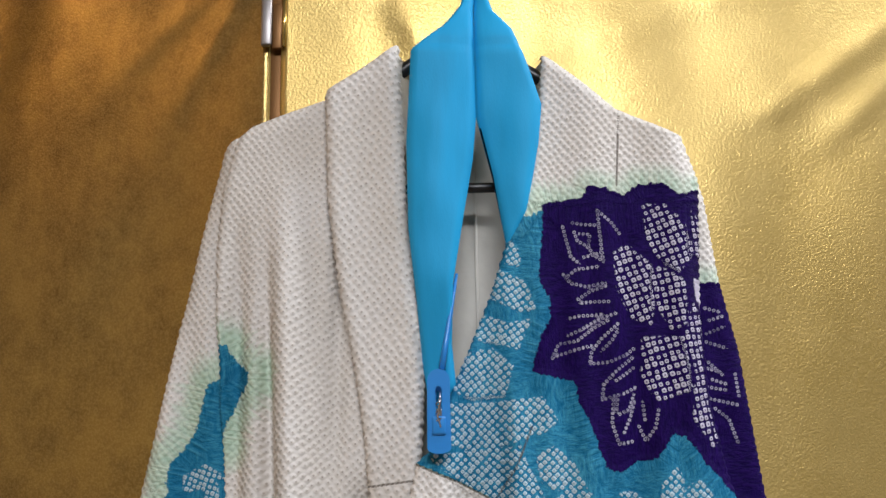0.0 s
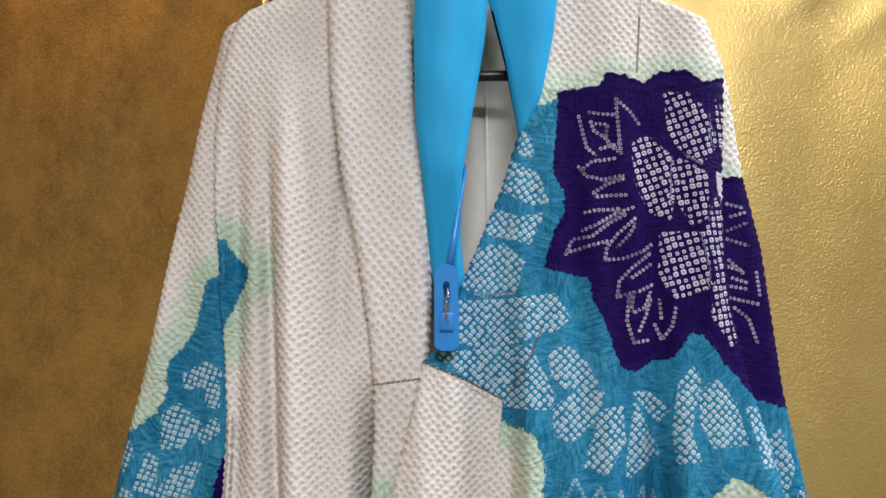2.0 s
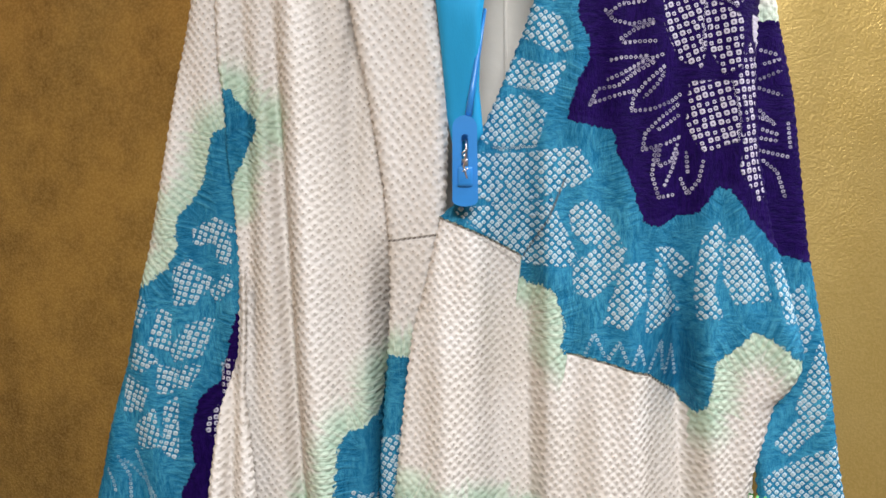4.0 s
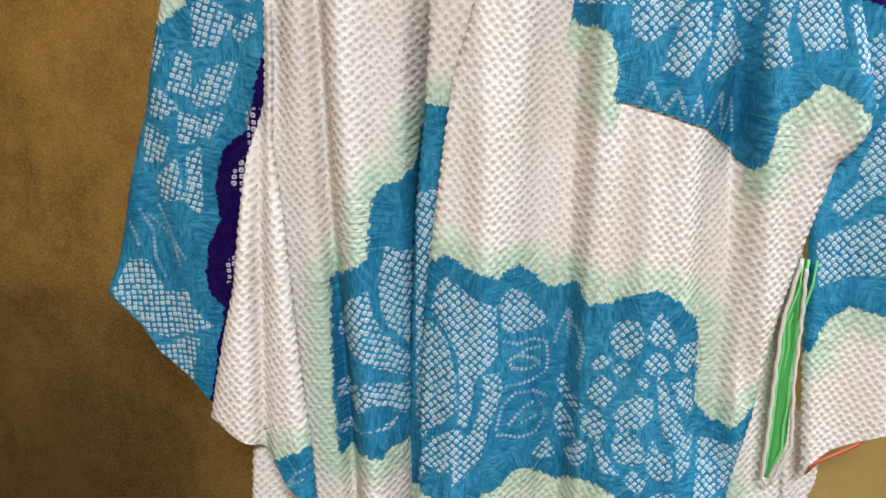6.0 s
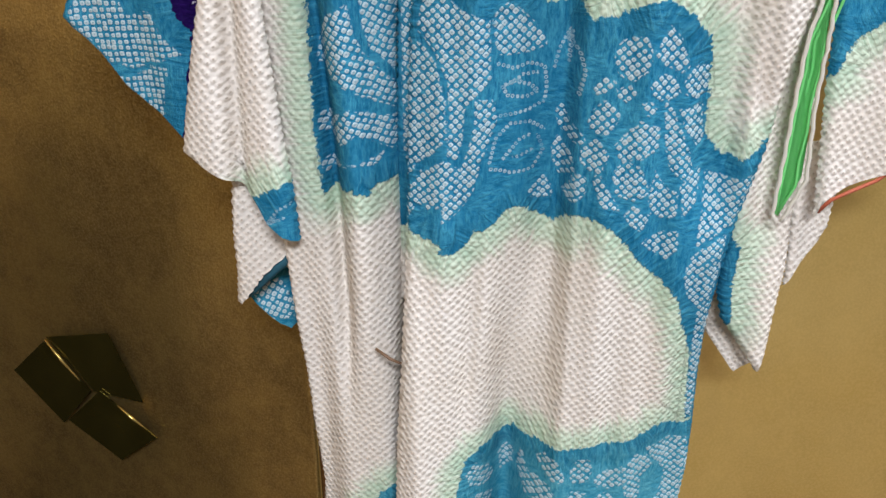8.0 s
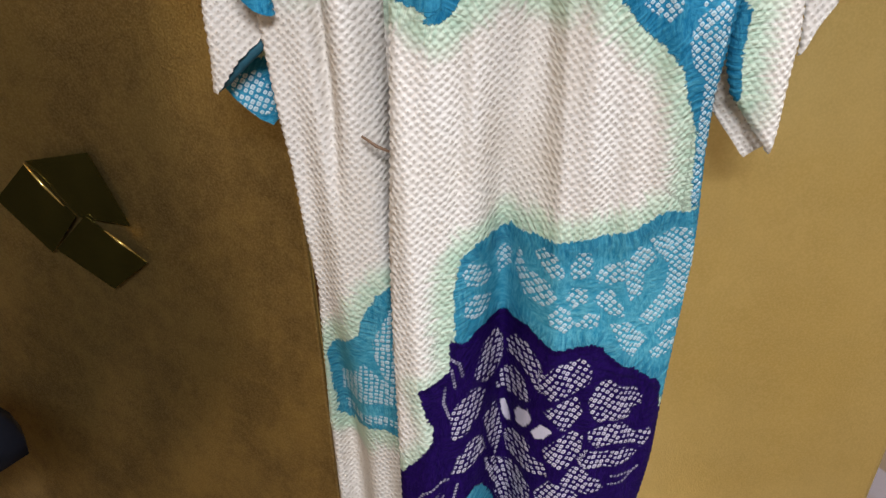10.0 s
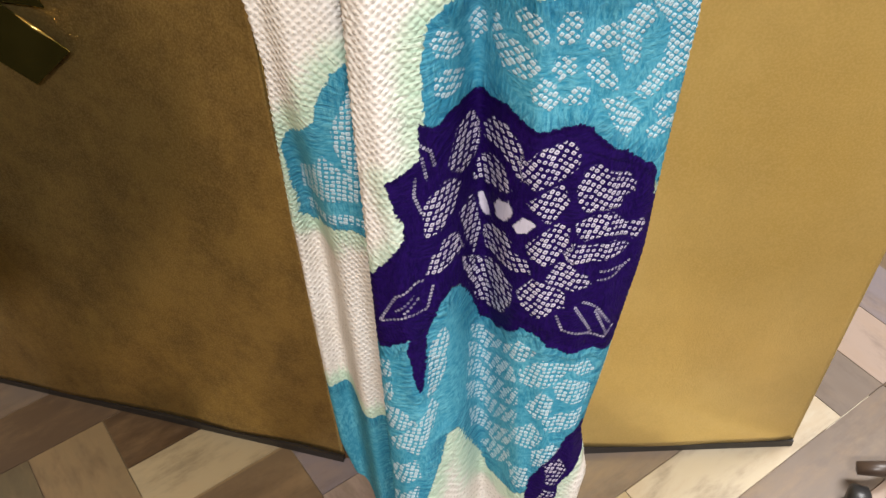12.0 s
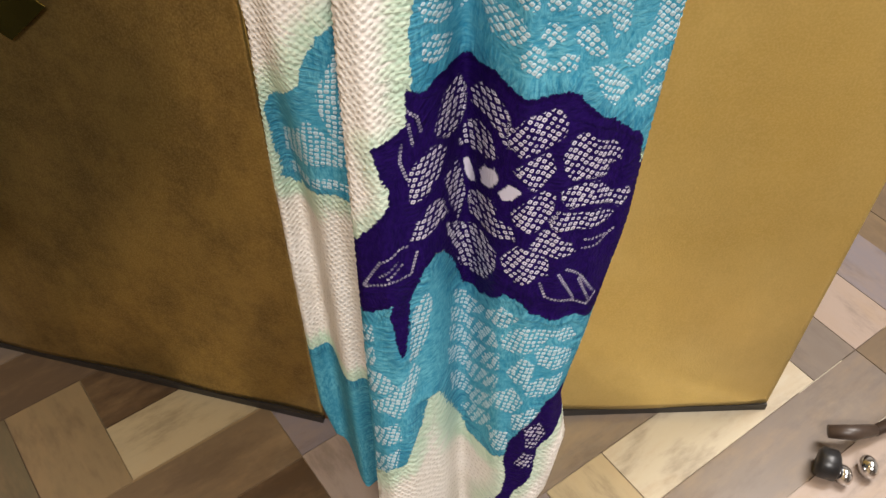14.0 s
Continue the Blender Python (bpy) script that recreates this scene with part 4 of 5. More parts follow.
def cloth(name, where, left, right, top, bottom, surf, parent, label="", mat=None, step=0.002, curl=(0.014, 0.014), roll=0.0):
    """A hanging panel between two edges; top and bottom give z along the width (0 to 1)."""
    L, R = curve(left), curve(right)
    top, bottom = np.array(top, float), np.array(bottom, float)
    zs = [q[1] for q in list(left) + list(right)]
    width = max(abs(R(z) - L(z)) for z in np.linspace(min(zs), max(zs), 40))
    nx = max(4, int(width / step))
    nz = max(4, int((top[:, 1].max() - bottom[:, 1].min()) / step))
    u, v = np.meshgrid(np.linspace(0, 1, nx + 1), np.linspace(0, 1, nz + 1))
    u, v = u.ravel(), v.ravel()
    z = np.interp(u, top[:, 0], top[:, 1]) * (1 - v) + np.interp(u, bottom[:, 0], bottom[:, 1]) * v
    x = L(z) * (1 - u) + R(z) * u
    y = surf(x, z)
    x = x + (0.0008 if mat is None else 0) * np.sin(z * 900 + 2 * np.sin(z * 130)) * (np.abs(2 * u - 1) ** 8)
    w = np.maximum(R(z) - L(z), 1e-4)
    for side, r in ((u * w, curl[0]), ((1 - u) * w, curl[1])):
        if r:
            k = np.clip((r - side) / r, 0, 1)
            y = y + r * (1 - np.sqrt(np.maximum(1 - k * k, 0)))
    if roll:
        k = np.clip((roll - v * (top[:, 1].max() - bottom[:, 1].min())) / roll, 0, 1)
        y = y + roll * (1 - np.sqrt(np.maximum(1 - k * k, 0)))
    me = bpy.data.meshes.new(name)
    i = np.arange(nz * nx)
    a = (i // nx) * (nx + 1) + i % nx
    quads = np.stack([a, a + nx + 1, a + nx + 2, a + 1], 1)
    me.vertices.add(len(x))
    me.loops.add(quads.size)
    me.polygons.add(len(quads))
    me.loops.foreach_set("vertex_index", quads.ravel())
    me.polygons.foreach_set("loop_start", np.arange(0, quads.size, 4))
    me.polygons.foreach_set("loop_total", np.full(len(quads), 4))
    dye(me, x, z, where)
    me.vertices.foreach_set("co", np.stack([x, y, z], 1).ravel())
    me.validate()
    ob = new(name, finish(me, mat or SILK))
    ob.parent = parent
    return tagged(ob, label=label)


def sstep(a, b, x):
    t = np.clip((x - a) / (b - a), 0, 1)
    return t * t * (3 - 2 * t)


def hump(x, c, w):
    return np.exp(-(((x - c) / w) ** 2))


# ---------- the room ----------
def wall(name, x0, x1, y0, y1, z0, z1, mat, label):
    ob = part(name, box(bmesh.new(), x0, x1, y0, y1, z0, z1), mat, smooth=False)
    return tagged(ob, label, "wall", kind="structure")


# unseen closing walls; south and west are toned for bounce and screen reflections
wall("wall_north", -3.2, 3.2, 3.0, 3.1, 0, 2.7, WALL, "plain light wall behind the screens")
wall("wall_south", -3.2, 3.2, -3.1, -3.0, 0, 2.7, SOUTHWALL, "unseen brown closing wall, kept dark to cut bounce light")
wall("wall_west", -1.75, -1.65, -3.1, 3.1, 0, 2.7, WESTWALL, "unseen brown closing wall, toned for the dull panel's reflection")
wall("wall_east", 3.2, 3.3, -3.1, 3.1, 0, 2.7, WALL, "plain light wall of the shop")
ceil = part("ceiling", box(bmesh.new(), -3.3, 3.3, -3.1, 3.1, 2.7, 2.8), CEIL, smooth=False)
tagged(ceil, "plain white ceiling over the shop", "ceiling", kind="structure")
floor = part("floor", box(bmesh.new(), -3.3, 3.3, -3.1, 3.1, -0.1, -0.004), GROUT, smooth=False)
tagged(floor, "wood-look floor laid in mixed brown and cream planks", "floor", kind="structure")

for n, p, w, h, e, c in LAMPS:
    lamp = tagged(new("ceiling_light"), "ceiling light out of view, placed to light screen and floor", "light", group="ceiling lights")
    lamp.location = p
    bm = box(bmesh.new(), -w / 2 - 0.03, w / 2 + 0.03, -h / 2 - 0.03, h / 2 + 0.03, 0.01, 0.15, 0.004)
    part("housing", bm, CEIL, lamp)

# ---------- the folding screen ----------
HX, HY = -0.151, 0.889
RX, RY = 0.469, 0.898
LX, LY = -0.76, 1.062
TOPZ = 1.97
screen = tagged(new("folding_screen"), "two-panel folding screen covered in crumpled gold foil fabric", "folding screen")
screen.location = (HX, HY, 0)


def leaf_panel(name, x0, y0, x1, y1, lean, worn_dim, label, creases=()):
    """One leaf of the screen: fabric over a board, with a gently buckled front."""
    d = Vector((x1 - x0, y1 - y0, 0))
    ln = d.length
    d.normalize()
    nrm = Vector((d.y, -d.x, 0))
    if nrm.y > 0:
        nrm = -nrm
    bm = bmesh.new()
    nu, nv = 96, 170
    grid = []
    for j in range(nv + 1):
        row = []
        for i in range(nu + 1):
            s, z = ln * i / nu, 0.013 + (TOPZ - 0.013) * j / nv
            e = min(i, nu - i) / nu
            w = 0.0062 * noise.noise((s * 3 + x0 * 7, z * 1.6, 3.1)) + 0.0040 * noise.noise((s * 9 + z * 5, z * 2.2, 8.7))
            w *= min(1, e * 9)
            for (sa, za), (sb, zb), deep, wide in creases:
                t = max(0.0, min(1.0, ((s - sa) * (sb - sa) + (z - za) * (zb - za)) / ((sb - sa) ** 2 + (zb - za) ** 2)))
                off = ((z - za) * (sb - sa) - (s - sa) * (zb - za)) / math.hypot(sb - sa, zb - za)
                far = math.hypot(s - sa - t * (sb - sa), z - za - t * (zb - za))
                w += deep * math.exp(-(far / wide) ** 2) * (0.3 + 0.7 * math.sin(math.pi * min(1, t + 0.15))) + 0.5 * deep * math.exp(-(far / (3 * wide)) ** 2) * (off > 0)
            p = Vector((x0, y0, z)) + d * (s + lean * z * i / nu) + nrm * w
            row.append(bm.verts.new(p - Vector((HX, HY, 0))))
        grid.append(row)
    for j in range(nv):
        for i in range(nu):
            bm.faces.new((grid[j][i], grid[j][i + 1], grid[j + 1][i + 1], grid[j + 1][i]))
    rim = [grid[j][0] for j in range(nv + 1)] + grid[nv][1:] + [grid[j][nu] for j in range(nv - 1, -1, -1)] + grid[0][nu - 1:0:-1]
    back = [bm.verts.new(v.co - nrm * 0.016) for v in rim]
    for i in range(len(rim)):
        k = (i + 1) % len(rim)
        bm.faces.new((rim[i], rim[k], back[k], back[i]))
    bm.faces.new(back)
    bmesh.ops.recalc_face_normals(bm, faces=bm.faces[:])
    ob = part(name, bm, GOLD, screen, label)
    # amount of worn mottling and of dimness painted into the leaf
    ob.data.attributes.new("wear_tone", "FLOAT", "POINT").data.foreach_set("value", [worn_dim] * len(ob.data.vertices))
    bm = bmesh.new()
    a, b = Vector((x0 - HX, y0 - HY, 0)), Vector((x1 - HX, y1 - HY, 0))
    vs = []
    for z in (0.0, 0.013):
        for q in (a + nrm * 0.004, b + nrm * 0.004, b - nrm * 0.018, a - nrm * 0.018):
            vs.append(bm.verts.new(q + Vector((0, 0, z))))
    for q in ((0, 1, 2, 3), (7, 6, 5, 4), (0, 4, 5, 1), (1, 5, 6, 2), (2, 6, 7, 3), (3, 7, 4, 0)):
        bm.faces.new([vs[k] for k in q])
    bmesh.ops.recalc_face_normals(bm, faces=bm.faces[:])
    part("bottom_edge", bm, BLACKEDGE, ob, "black bottom edge", smooth=False)
    return ob


right_leaf = leaf_panel("panel", HX + 0.011, HY, RX, RY, 0.035, 0.12, "smooth bright gold panel",
                        [((0.46, 1.74), (0.66, 1.90), 0.0022, 0.012), ((0.50, 1.70), (0.66, 1.86), 0.0014, 0.009), ((0.30, 1.82), (0.62, 1.95), 0.0016, 0.02), ((0.02, 1.95), (0.16, 1.78), 0.002, 0.014), ((0.10, 1.96), (0.13, 1.74), 0.0018, 0.012), ((0.58, 0.03), (0.36, 0.15), 0.002, 0.012)])
# besides real wear, the high amount paints in the dark surroundings it mirrors
left_leaf = leaf_panel("panel", HX - 0.002, HY, LX, LY, 0.0, 0.85, "dull worn gold panel, dim reflections put into its colour", [((0.02, 1.93), (0.15, 1.82), 0.002, 0.012), ((0.03, 1.88), (0.10, 1.76), 0.0015, 0.012), ((0.10, 1.10), (0.45, 1.05), 0.001, 0.03)])
part("edge_strip", box(bmesh.new(), -0.0015, 0.0105, 0.003, 0.014, 0.0, TOPZ, 0.001), COPPER, screen, "orange gold edge strip at the fold")
part("edge_cord", tube(bmesh.new(), [(-0.0012, 0.0015, 0.014), (-0.0012, 0.0015, 1.0), (-0.0012, 0.0015, TOPZ)], 0.0011, 6), GOLD, screen)
for hz in (1.843,):
    hinge = part("hinge", box(bmesh.new(), -0.0085, 0.0025, -0.011, -0.004, hz - 0.028, hz + 0.024, 0.002), STEEL, screen, "small grey metal hinge")
    part("hinge_leaf", box(bmesh.new(), 0.0028, 0.0125, -0.008, -0.002, hz - 0.031, hz + 0.018, 0.0015), COPPER, hinge, "dull bronze hinge leaf")
    part("pin", tube(bmesh.new(), [(0.0145, -0.005, hz - 0.028), (0.0145, -0.005, hz + 0.028)], 0.0024, 10), BRIGHTGOLD, hinge)

# ---------- the kimono ----------
kimono = tagged(new("kimono"), "white, turquoise and indigo tie-dyed silk kimono on a hanger", "kimono")
kimono.location = (0, 0, 0)


def y_right(x, z):
    w = 1 - sstep(0.66, 1.05, z)
    y = 0.777 + 0 * x - 0.085 * np.clip((0.72 - z) / 0.72, 0, 1) ** 1.2
    y = y + w * (-0.028 * hump(x, -0.035, 0.03) + 0.046 * hump(x, 0.037, 0.022) - 0.006 * hump(x, 0.1, 0.03) + 0.022 * sstep(0.11, 0.2, x))
    m = sstep(0.7, 0.95, z) * (1 - sstep(1.25, 1.5, z))
    y = y + m * (0.030 * sstep(0.0, 0.066, x) * (1 - sstep(0.068, 0.082, x)) - 0.004 * hump(x, 0.0, 0.03) - 0.006 * hump(x, 0.12, 0.04))
    y = y + 0.026 * sstep(0.15, 0.188, x) * (1 - sstep(0.190, 0.205, x)) * sstep(0.95, 1.05, z) * (1 - sstep(1.25, 1.36, z))
    y = y + 0.007 * hump(x - 0.004 - 0.06 * (z - 0.9), 0, 0.006) * hump(z, 0.90, 0.10)
    # pulled folds under the arm and small drape
    y = y + 0.010 * hump(x - 0.198 + 0.10 * (z - 1.2), 0, 0.009) * sstep(0.98, 1.1, z) * (1 - sstep(1.33, 1.42, z))
    y = y - 0.008 * hump(x - 0.255, 0, 0.02) * hump(z, 1.29, 0.05)
    y = y + 0.0034 * np.sin(95 * x + 4 * np.sin(3 * z)) * sstep(0.3, 0.8, z) * (1 - 0.5 * sstep(1.3, 1.5, z))
    y = y + 0.0015 * np.sin(210 * x + 9 * z) * (1 - sstep(1.5, 1.68, z))
    return y


def y_left(x, z):
    y = 0.797 + 0 * x - 0.018 * np.clip((0.72 - z) / 0.72, 0, 1) ** 1.2 + 0.056 * sstep(0.72, 0.46, z) * sstep(-0.05, -0.135, x)
    y = y + 0.045 * hump(x, -0.043, 0.011) * sstep(0.62, 0.9, z) * (1 - sstep(1.3, 1.4, z))
    y = y + 0.020 * hump(x - np.interp(z, [0.9, 1.05, 1.2, 1.5, 1.65], [-0.100, -0.107, -0.118, -0.130, -0.128]), 0, 0.006) * sstep(0.75, 0.95, z) * (1 - sstep(1.45, 1.62, z))
    y = y - 0.020 * hump(x - np.interp(z, [1.0, 1.3, 1.6], [-0.085, -0.105, -0.115]), 0, 0.017) * (1 - sstep(1.5, 1.69, z))
    y = y + 0.016 * hump(x, -0.158, 0.010) * sstep(1.2, 1.35, z) * (1 - sstep(1.5, 1.65, z))
    y = y + 0.010 * hump(x - 0.02 * (z - 1.5), -0.068, 0.008) * sstep(1.35, 1.45, z) * (1 - sstep(1.6, 1.7, z))
    y = y + 0.007 * np.sin(150 * x + 2 * z) * (1 - sstep(0.8, 1.0, z))
    return y + 0.0015 * np.sin(170 * x + 7 * z) * (1 - sstep(1.5, 1.66, z))


seam("right", (0.181, 1.700), (0.178, 1.66), (0.176, 1.634))
seam("right", (-0.001, 1.401), (0.030, 1.388), (0.063, 1.370))
seam("right", (0.097, 1.295), (0.129, 1.287), (0.162, 1.276), (0.193, 1.252))
seam("right", (0.064, 1.368), (0.083, 1.40), (0.096, 1.43))
seam("collar_left", (-0.045, 1.382), (-0.022, 1.385), (0.01, 1.389))

clean("right", (-0.02, 1.41), (-0.001, 1.402), (0.064, 1.371), (0.061, 1.355), (0.055, 1.30), (0.05, 1.235), (-0.06, 1.235))
clean("right", (0.098, 1.296), (0.163, 1.277), (0.197, 1.252), (0.195, 1.2), (0.08, 1.2))
EDGE_R = [(0.117, 1.765), (0.183, 1.708), (0.239, 1.681), (0.252, 1.64), (0.248, 1.57), (0.246, 1.52), (0.25, 1.45), (0.26, 1.39), (0.272, 1.344), (0.286, 1.292), (0.283, 1.275), (0.262, 1.252), (0.256, 1.222),
          (0.244, 1.18), (0.236, 1.137), (0.228, 1.09), (0.222, 1.04), (0.211, 0.99), (0.205, 0.94), (0.200, 0.89), (0.200, 0.84), (0.203, 0.78), (0.204, 0.73), (0.200, 0.67), (0.195, 0.60), (0.188, 0.51), (0.172, 0.42), (0.154, 0.34), (0.141, 0.278), (0.152, 0.20), (0.134, 0.12), (0.10, 0.045), (0.07, 0.012)]
EDGE_V = [(0.117, 1.765), (0.112, 1.713), (0.103, 1.651), (0.094, 1.616), (0.081, 1.591), (0.065, 1.542), (0.045, 1.494), (0.030, 1.462), (0.016, 1.416), (0.0, 1.402), (-0.011, 1.354), (-0.023, 1.31), (-0.028, 1.274),
          (-0.033, 1.23), (-0.039, 1.18), (-0.043, 1.14), (-0.046, 1.06), (-0.048, 0.96), (-0.053, 0.86), (-0.058, 0.78), (-0.060, 0.70), (-0.060, 0.5), (-0.061, 0.3), (-0.061, 0.11), (-0.045, 0.045), (-0.03, 0.012)]
front_right = cloth("front_panel", "right", EDGE_V, EDGE_R, [(0, 1.765), (1, 1.765)],
                    [(0, 0.010), (0.12, 0.004), (0.24, 0.032), (0.30, 0.036), (0.42, 0.008), (0.55, 0.004), (0.68, 0.005), (0.84, 0.03), (1, 0.12)],
                    y_right, kimono, "outer front panel with a large indigo peony and turquoise fields", curl=(0.006, 0.02), roll=0.012)

EDGE_BL = [(-0.160, 1.700), (-0.174, 1.644), (-0.178, 1.588), (-0.177, 1.528), (-0.173, 1.489), (-0.172, 1.450), (-0.168, 1.410), (-0.166, 1.360), (-0.167, 1.310), (-0.168, 1.260), (-0.165, 1.210), (-0.155, 1.130), (-0.149, 1.055), (-0.151, 0.970),
           (-0.145, 0.890), (-0.139, 0.830), (-0.136, 0.770), (-0.131, 0.700), (-0.137, 0.600), (-0.144, 0.500), (-0.144, 0.360), (-0.143, 0.220), (-0.141, 0.130), (-0.128, 0.050), (-0.104, 0.012)]
EDGE_BR = [(-0.05, 1.75), (-0.045, 1.60), (-0.02, 1.45), (0.0, 1.40), (-0.008, 1.34), (-0.015, 1.25), (-0.02, 1.1), (-0.025, 0.9), (-0.03, 0.6), (-0.03, 0.3), (-0.035, 0.012)]
front_left = cloth("front_panel", "left", EDGE_BL, EDGE_BR, [(0, 1.695), (0.1, 1.705), (0.35, 1.716), (0.72, 1.73), (1, 1.75)],
                   [(0, 0.055), (0.3, 0.018), (1, 0.03)], y_left, kimono, "white inner front panel with turquoise bands", curl=(0.010, 0), roll=0.016)

blue("collar_left", (-0.08, 1.285), (-0.035, 1.29), (0.03, 1.285), (0.03, 0.975), (-0.08, 0.965))
dots("collar_left", 60, (-0.05, 1.22), (-0.02, 1.23), (-0.02, 1.02), (-0.05, 1.03))
collar_left = cloth("collar", "collar_left", [(-0.080, 1.731), (-0.077, 1.63), (-0.067, 1.555), (-0.054, 1.487), (-0.045, 1.427), (-0.041, 1.38), (-0.041, 1.34), (-0.045, 1.28), (-0.052, 1.2), (-0.056, 1.05), (-0.06, 0.9)],
                    [(-0.013, 1.778), (-0.010, 1.707), (-0.006, 1.604), (0.0, 1.544), (0.007, 1.482), (0.006, 1.44), (0.004, 1.40), (-0.002, 1.36), (-0.012, 1.30), (-0.016, 1.2), (-0.02, 0.9)],
                    [(0, 1.731), (1, 1.777)], [(0, 0.9), (1, 0.9)],
                    lambda x, z: 0.782 + 0.002 * np.sin(80 * x + 3 * z) * (z > 1.2) + 0.014 * sstep(1.42, 1.25, z) + 0.012 * sstep(1.1, 0.95, z), kimono, "wide white collar band", curl=(0.010, 0.012), roll=0.012)

# sleeves: outer leaf, the white folded leaf before it, and the right sleeve
sleeve_left = cloth("sleeve", "sleeve_left", [(-0.168, 1.70), (-0.178, 1.685), (-0.192, 1.628), (-0.205, 1.571), (-0.216, 1.521), (-0.228, 1.452), (-0.244, 1.372), (-0.269, 1.276), (-0.287, 1.219), (-0.303, 1.15), (-0.312, 1.128), (-0.298, 1.10), (-0.289, 1.075), (-0.25, 1.03), (-0.24, 1.02)],
                    [(-0.15, 1.70), (-0.16, 1.6), (-0.16, 1.45), (-0.15, 1.35), (-0.15, 1.26), (-0.17, 1.15), (-0.19, 1.05), (-0.205, 1.01)],
                    [(0, 1.69), (1, 1.70)], [(0, 1.128), (0.12, 1.095), (0.25, 1.06), (0.45, 1.035), (0.7, 1.02), (1, 1.012)],
                    lambda x, z: 0.815 + 0.012 * sstep(1.45, 1.1, z) + 0.004 * np.sin(60 * x + 5 * z) + 0.0018 * np.sin(170 * x + 12 * z), kimono, "hanging sleeve dyed turquoise with knotted flowers")
fold_left = cloth("sleeve_lap", "fold_left", [(-0.166, 1.36), (-0.166, 1.325), (-0.169, 1.289), (-0.180, 1.247), (-0.186, 1.2), (-0.192, 1.15), (-0.202, 1.11), (-0.211, 1.07), (-0.217, 1.038), (-0.2, 1.02), (-0.178, 0.985), (-0.17, 0.965)],
                  [(-0.158, 1.36), (-0.160, 1.263), (-0.152, 1.209), (-0.146, 1.13), (-0.140, 1.055), (-0.135, 1.011), (-0.132, 0.96)],
                  [(0, 1.35), (1, 1.36)], [(0, 1.038), (0.15, 1.024), (0.45, 1.0), (0.5, 0.982), (0.7, 0.972), (1, 0.964)],
                  lambda x, z: 0.776 + 0.016 * sstep(1.18, 1.33, z) + 0.014 * hump(x - np.interp(z, [1.0, 1.25], [-0.175, -0.170]), 0, 0.007) + 0.002 * np.sin(140 * x), kimono, "white folded sleeve leaf with a turquoise hem", curl=(0.012, 0.012))
EDGE_SR = [(0.254, 1.66), (0.262, 1.63), (0.270, 1.556), (0.282, 1.492), (0.289, 1.416), (0.293, 1.374), (0.299, 1.338), (0.311, 1.271), (0.319, 1.203), (0.329, 1.142), (0.340, 1.03)]
sleeve_right = cloth("sleeve", "sleeve_right", [(0.22, 1.66), (0.225, 1.5), (0.235, 1.38), (0.245, 1.28), (0.252, 1.193), (0.256, 1.149), (0.258, 1.094), (0.264, 1.036), (0.269, 0.985)], EDGE_SR,
                     [(0, 1.655), (1, 1.655)], [(0, 0.985), (0.06, 1.0), (0.3, 1.012), (1, 1.034)],
                     lambda x, z: 0.795 + 0.010 * sstep(1.3, 1.6, z) + 0.004 * np.sin(70 * x + 6 * z), kimono, "sleeve dyed indigo and turquoise with a white end", curl=(0.008, 0.014))
bm = tube(bmesh.new(), [(0.271, 0.800, 0.990), (0.278, 0.796, 1.002), (0.29, 0.7955, 1.009), (0.31, 0.798, 1.018), (0.33, 0.804, 1.032)], 0.0016, 6)
part("lining_edge", bm, REDTRIM, kimono, "orange red lining edge")


def strip(name, left, right, y0, y1, mat, label="", waves=0.0, step=0.004, parent=None):
    """A narrow piece of cloth between two edges given by (x, z) points."""
    zt = min(left[0][1], right[0][1])
    zb = max(left[-1][1], right[-1][1])
    L, R = curve(left), curve(right)
    bm = bmesh.new()
    nz = max(6, int((zt - zb) / step))
    nx = 10
    rows = []
    for j in range(nz + 1):
        f = j / nz
        row = []
        for i in range(nx + 1):
            u = i / nx
            z = (left[0][1] * (1 - u) + right[0][1] * u) * (1 - f) + (left[-1][1] * (1 - u) + right[-1][1] * u) * f
            x = float(L(z)) * (1 - u) + float(R(z)) * u
            y = y0 * (1 - u) + y1 * u + waves * math.sin(u * 9 + z * 31) + waves * 0.6 * math.sin(z * 90 + u * 4)
            row.append(bm.verts.new((x, y, z)))
        rows.append(row)
    for a, b in zip(rows, rows[1:]):
        for i in range(nx):
            bm.faces.new((a[i], b[i], b[i + 1], a[i + 1]))
    bmesh.ops.solidify(bm, geom=bm.faces[:], thickness=0.0016)
    return part(name, bm, mat, parent or kimono, label)


# open slit of the right sleeve: green lining between crepe edges
strip("slit_lining", [(0.243, 1.178), (0.237, 1.125), (0.2355, 1.079), (0.235, 1.036), (0.234, 0.993)], [(0.248, 1.178), (0.248, 1.13), (0.247, 1.079), (0.250, 1.022), (0.238, 0.990)], 0.792, 0.790, GREEN, "bright green lining in the sleeve slit", 0.0012)
for k, (dx, dy) in enumerate(((0.0, 0.0), (0.0055, 0.004), (0.0105, 0.001))):
    pts = [(0.245, 1.176), (0.237, 1.125), (0.2358, 1.079), (0.2352, 1.036), (0.2345, 0.993)]
    bm = tube(bmesh.new(), [(x + dx * (1 if z > 1.0 else 0.2) + 0.0006 * math.sin(z * 160 + k), 0.788 + dy, z) for x, z in pts for z in (z, z - 0.02)][:-1], 0.0011, 6)
    part("lining_fold", bm, GREEN, kimono)
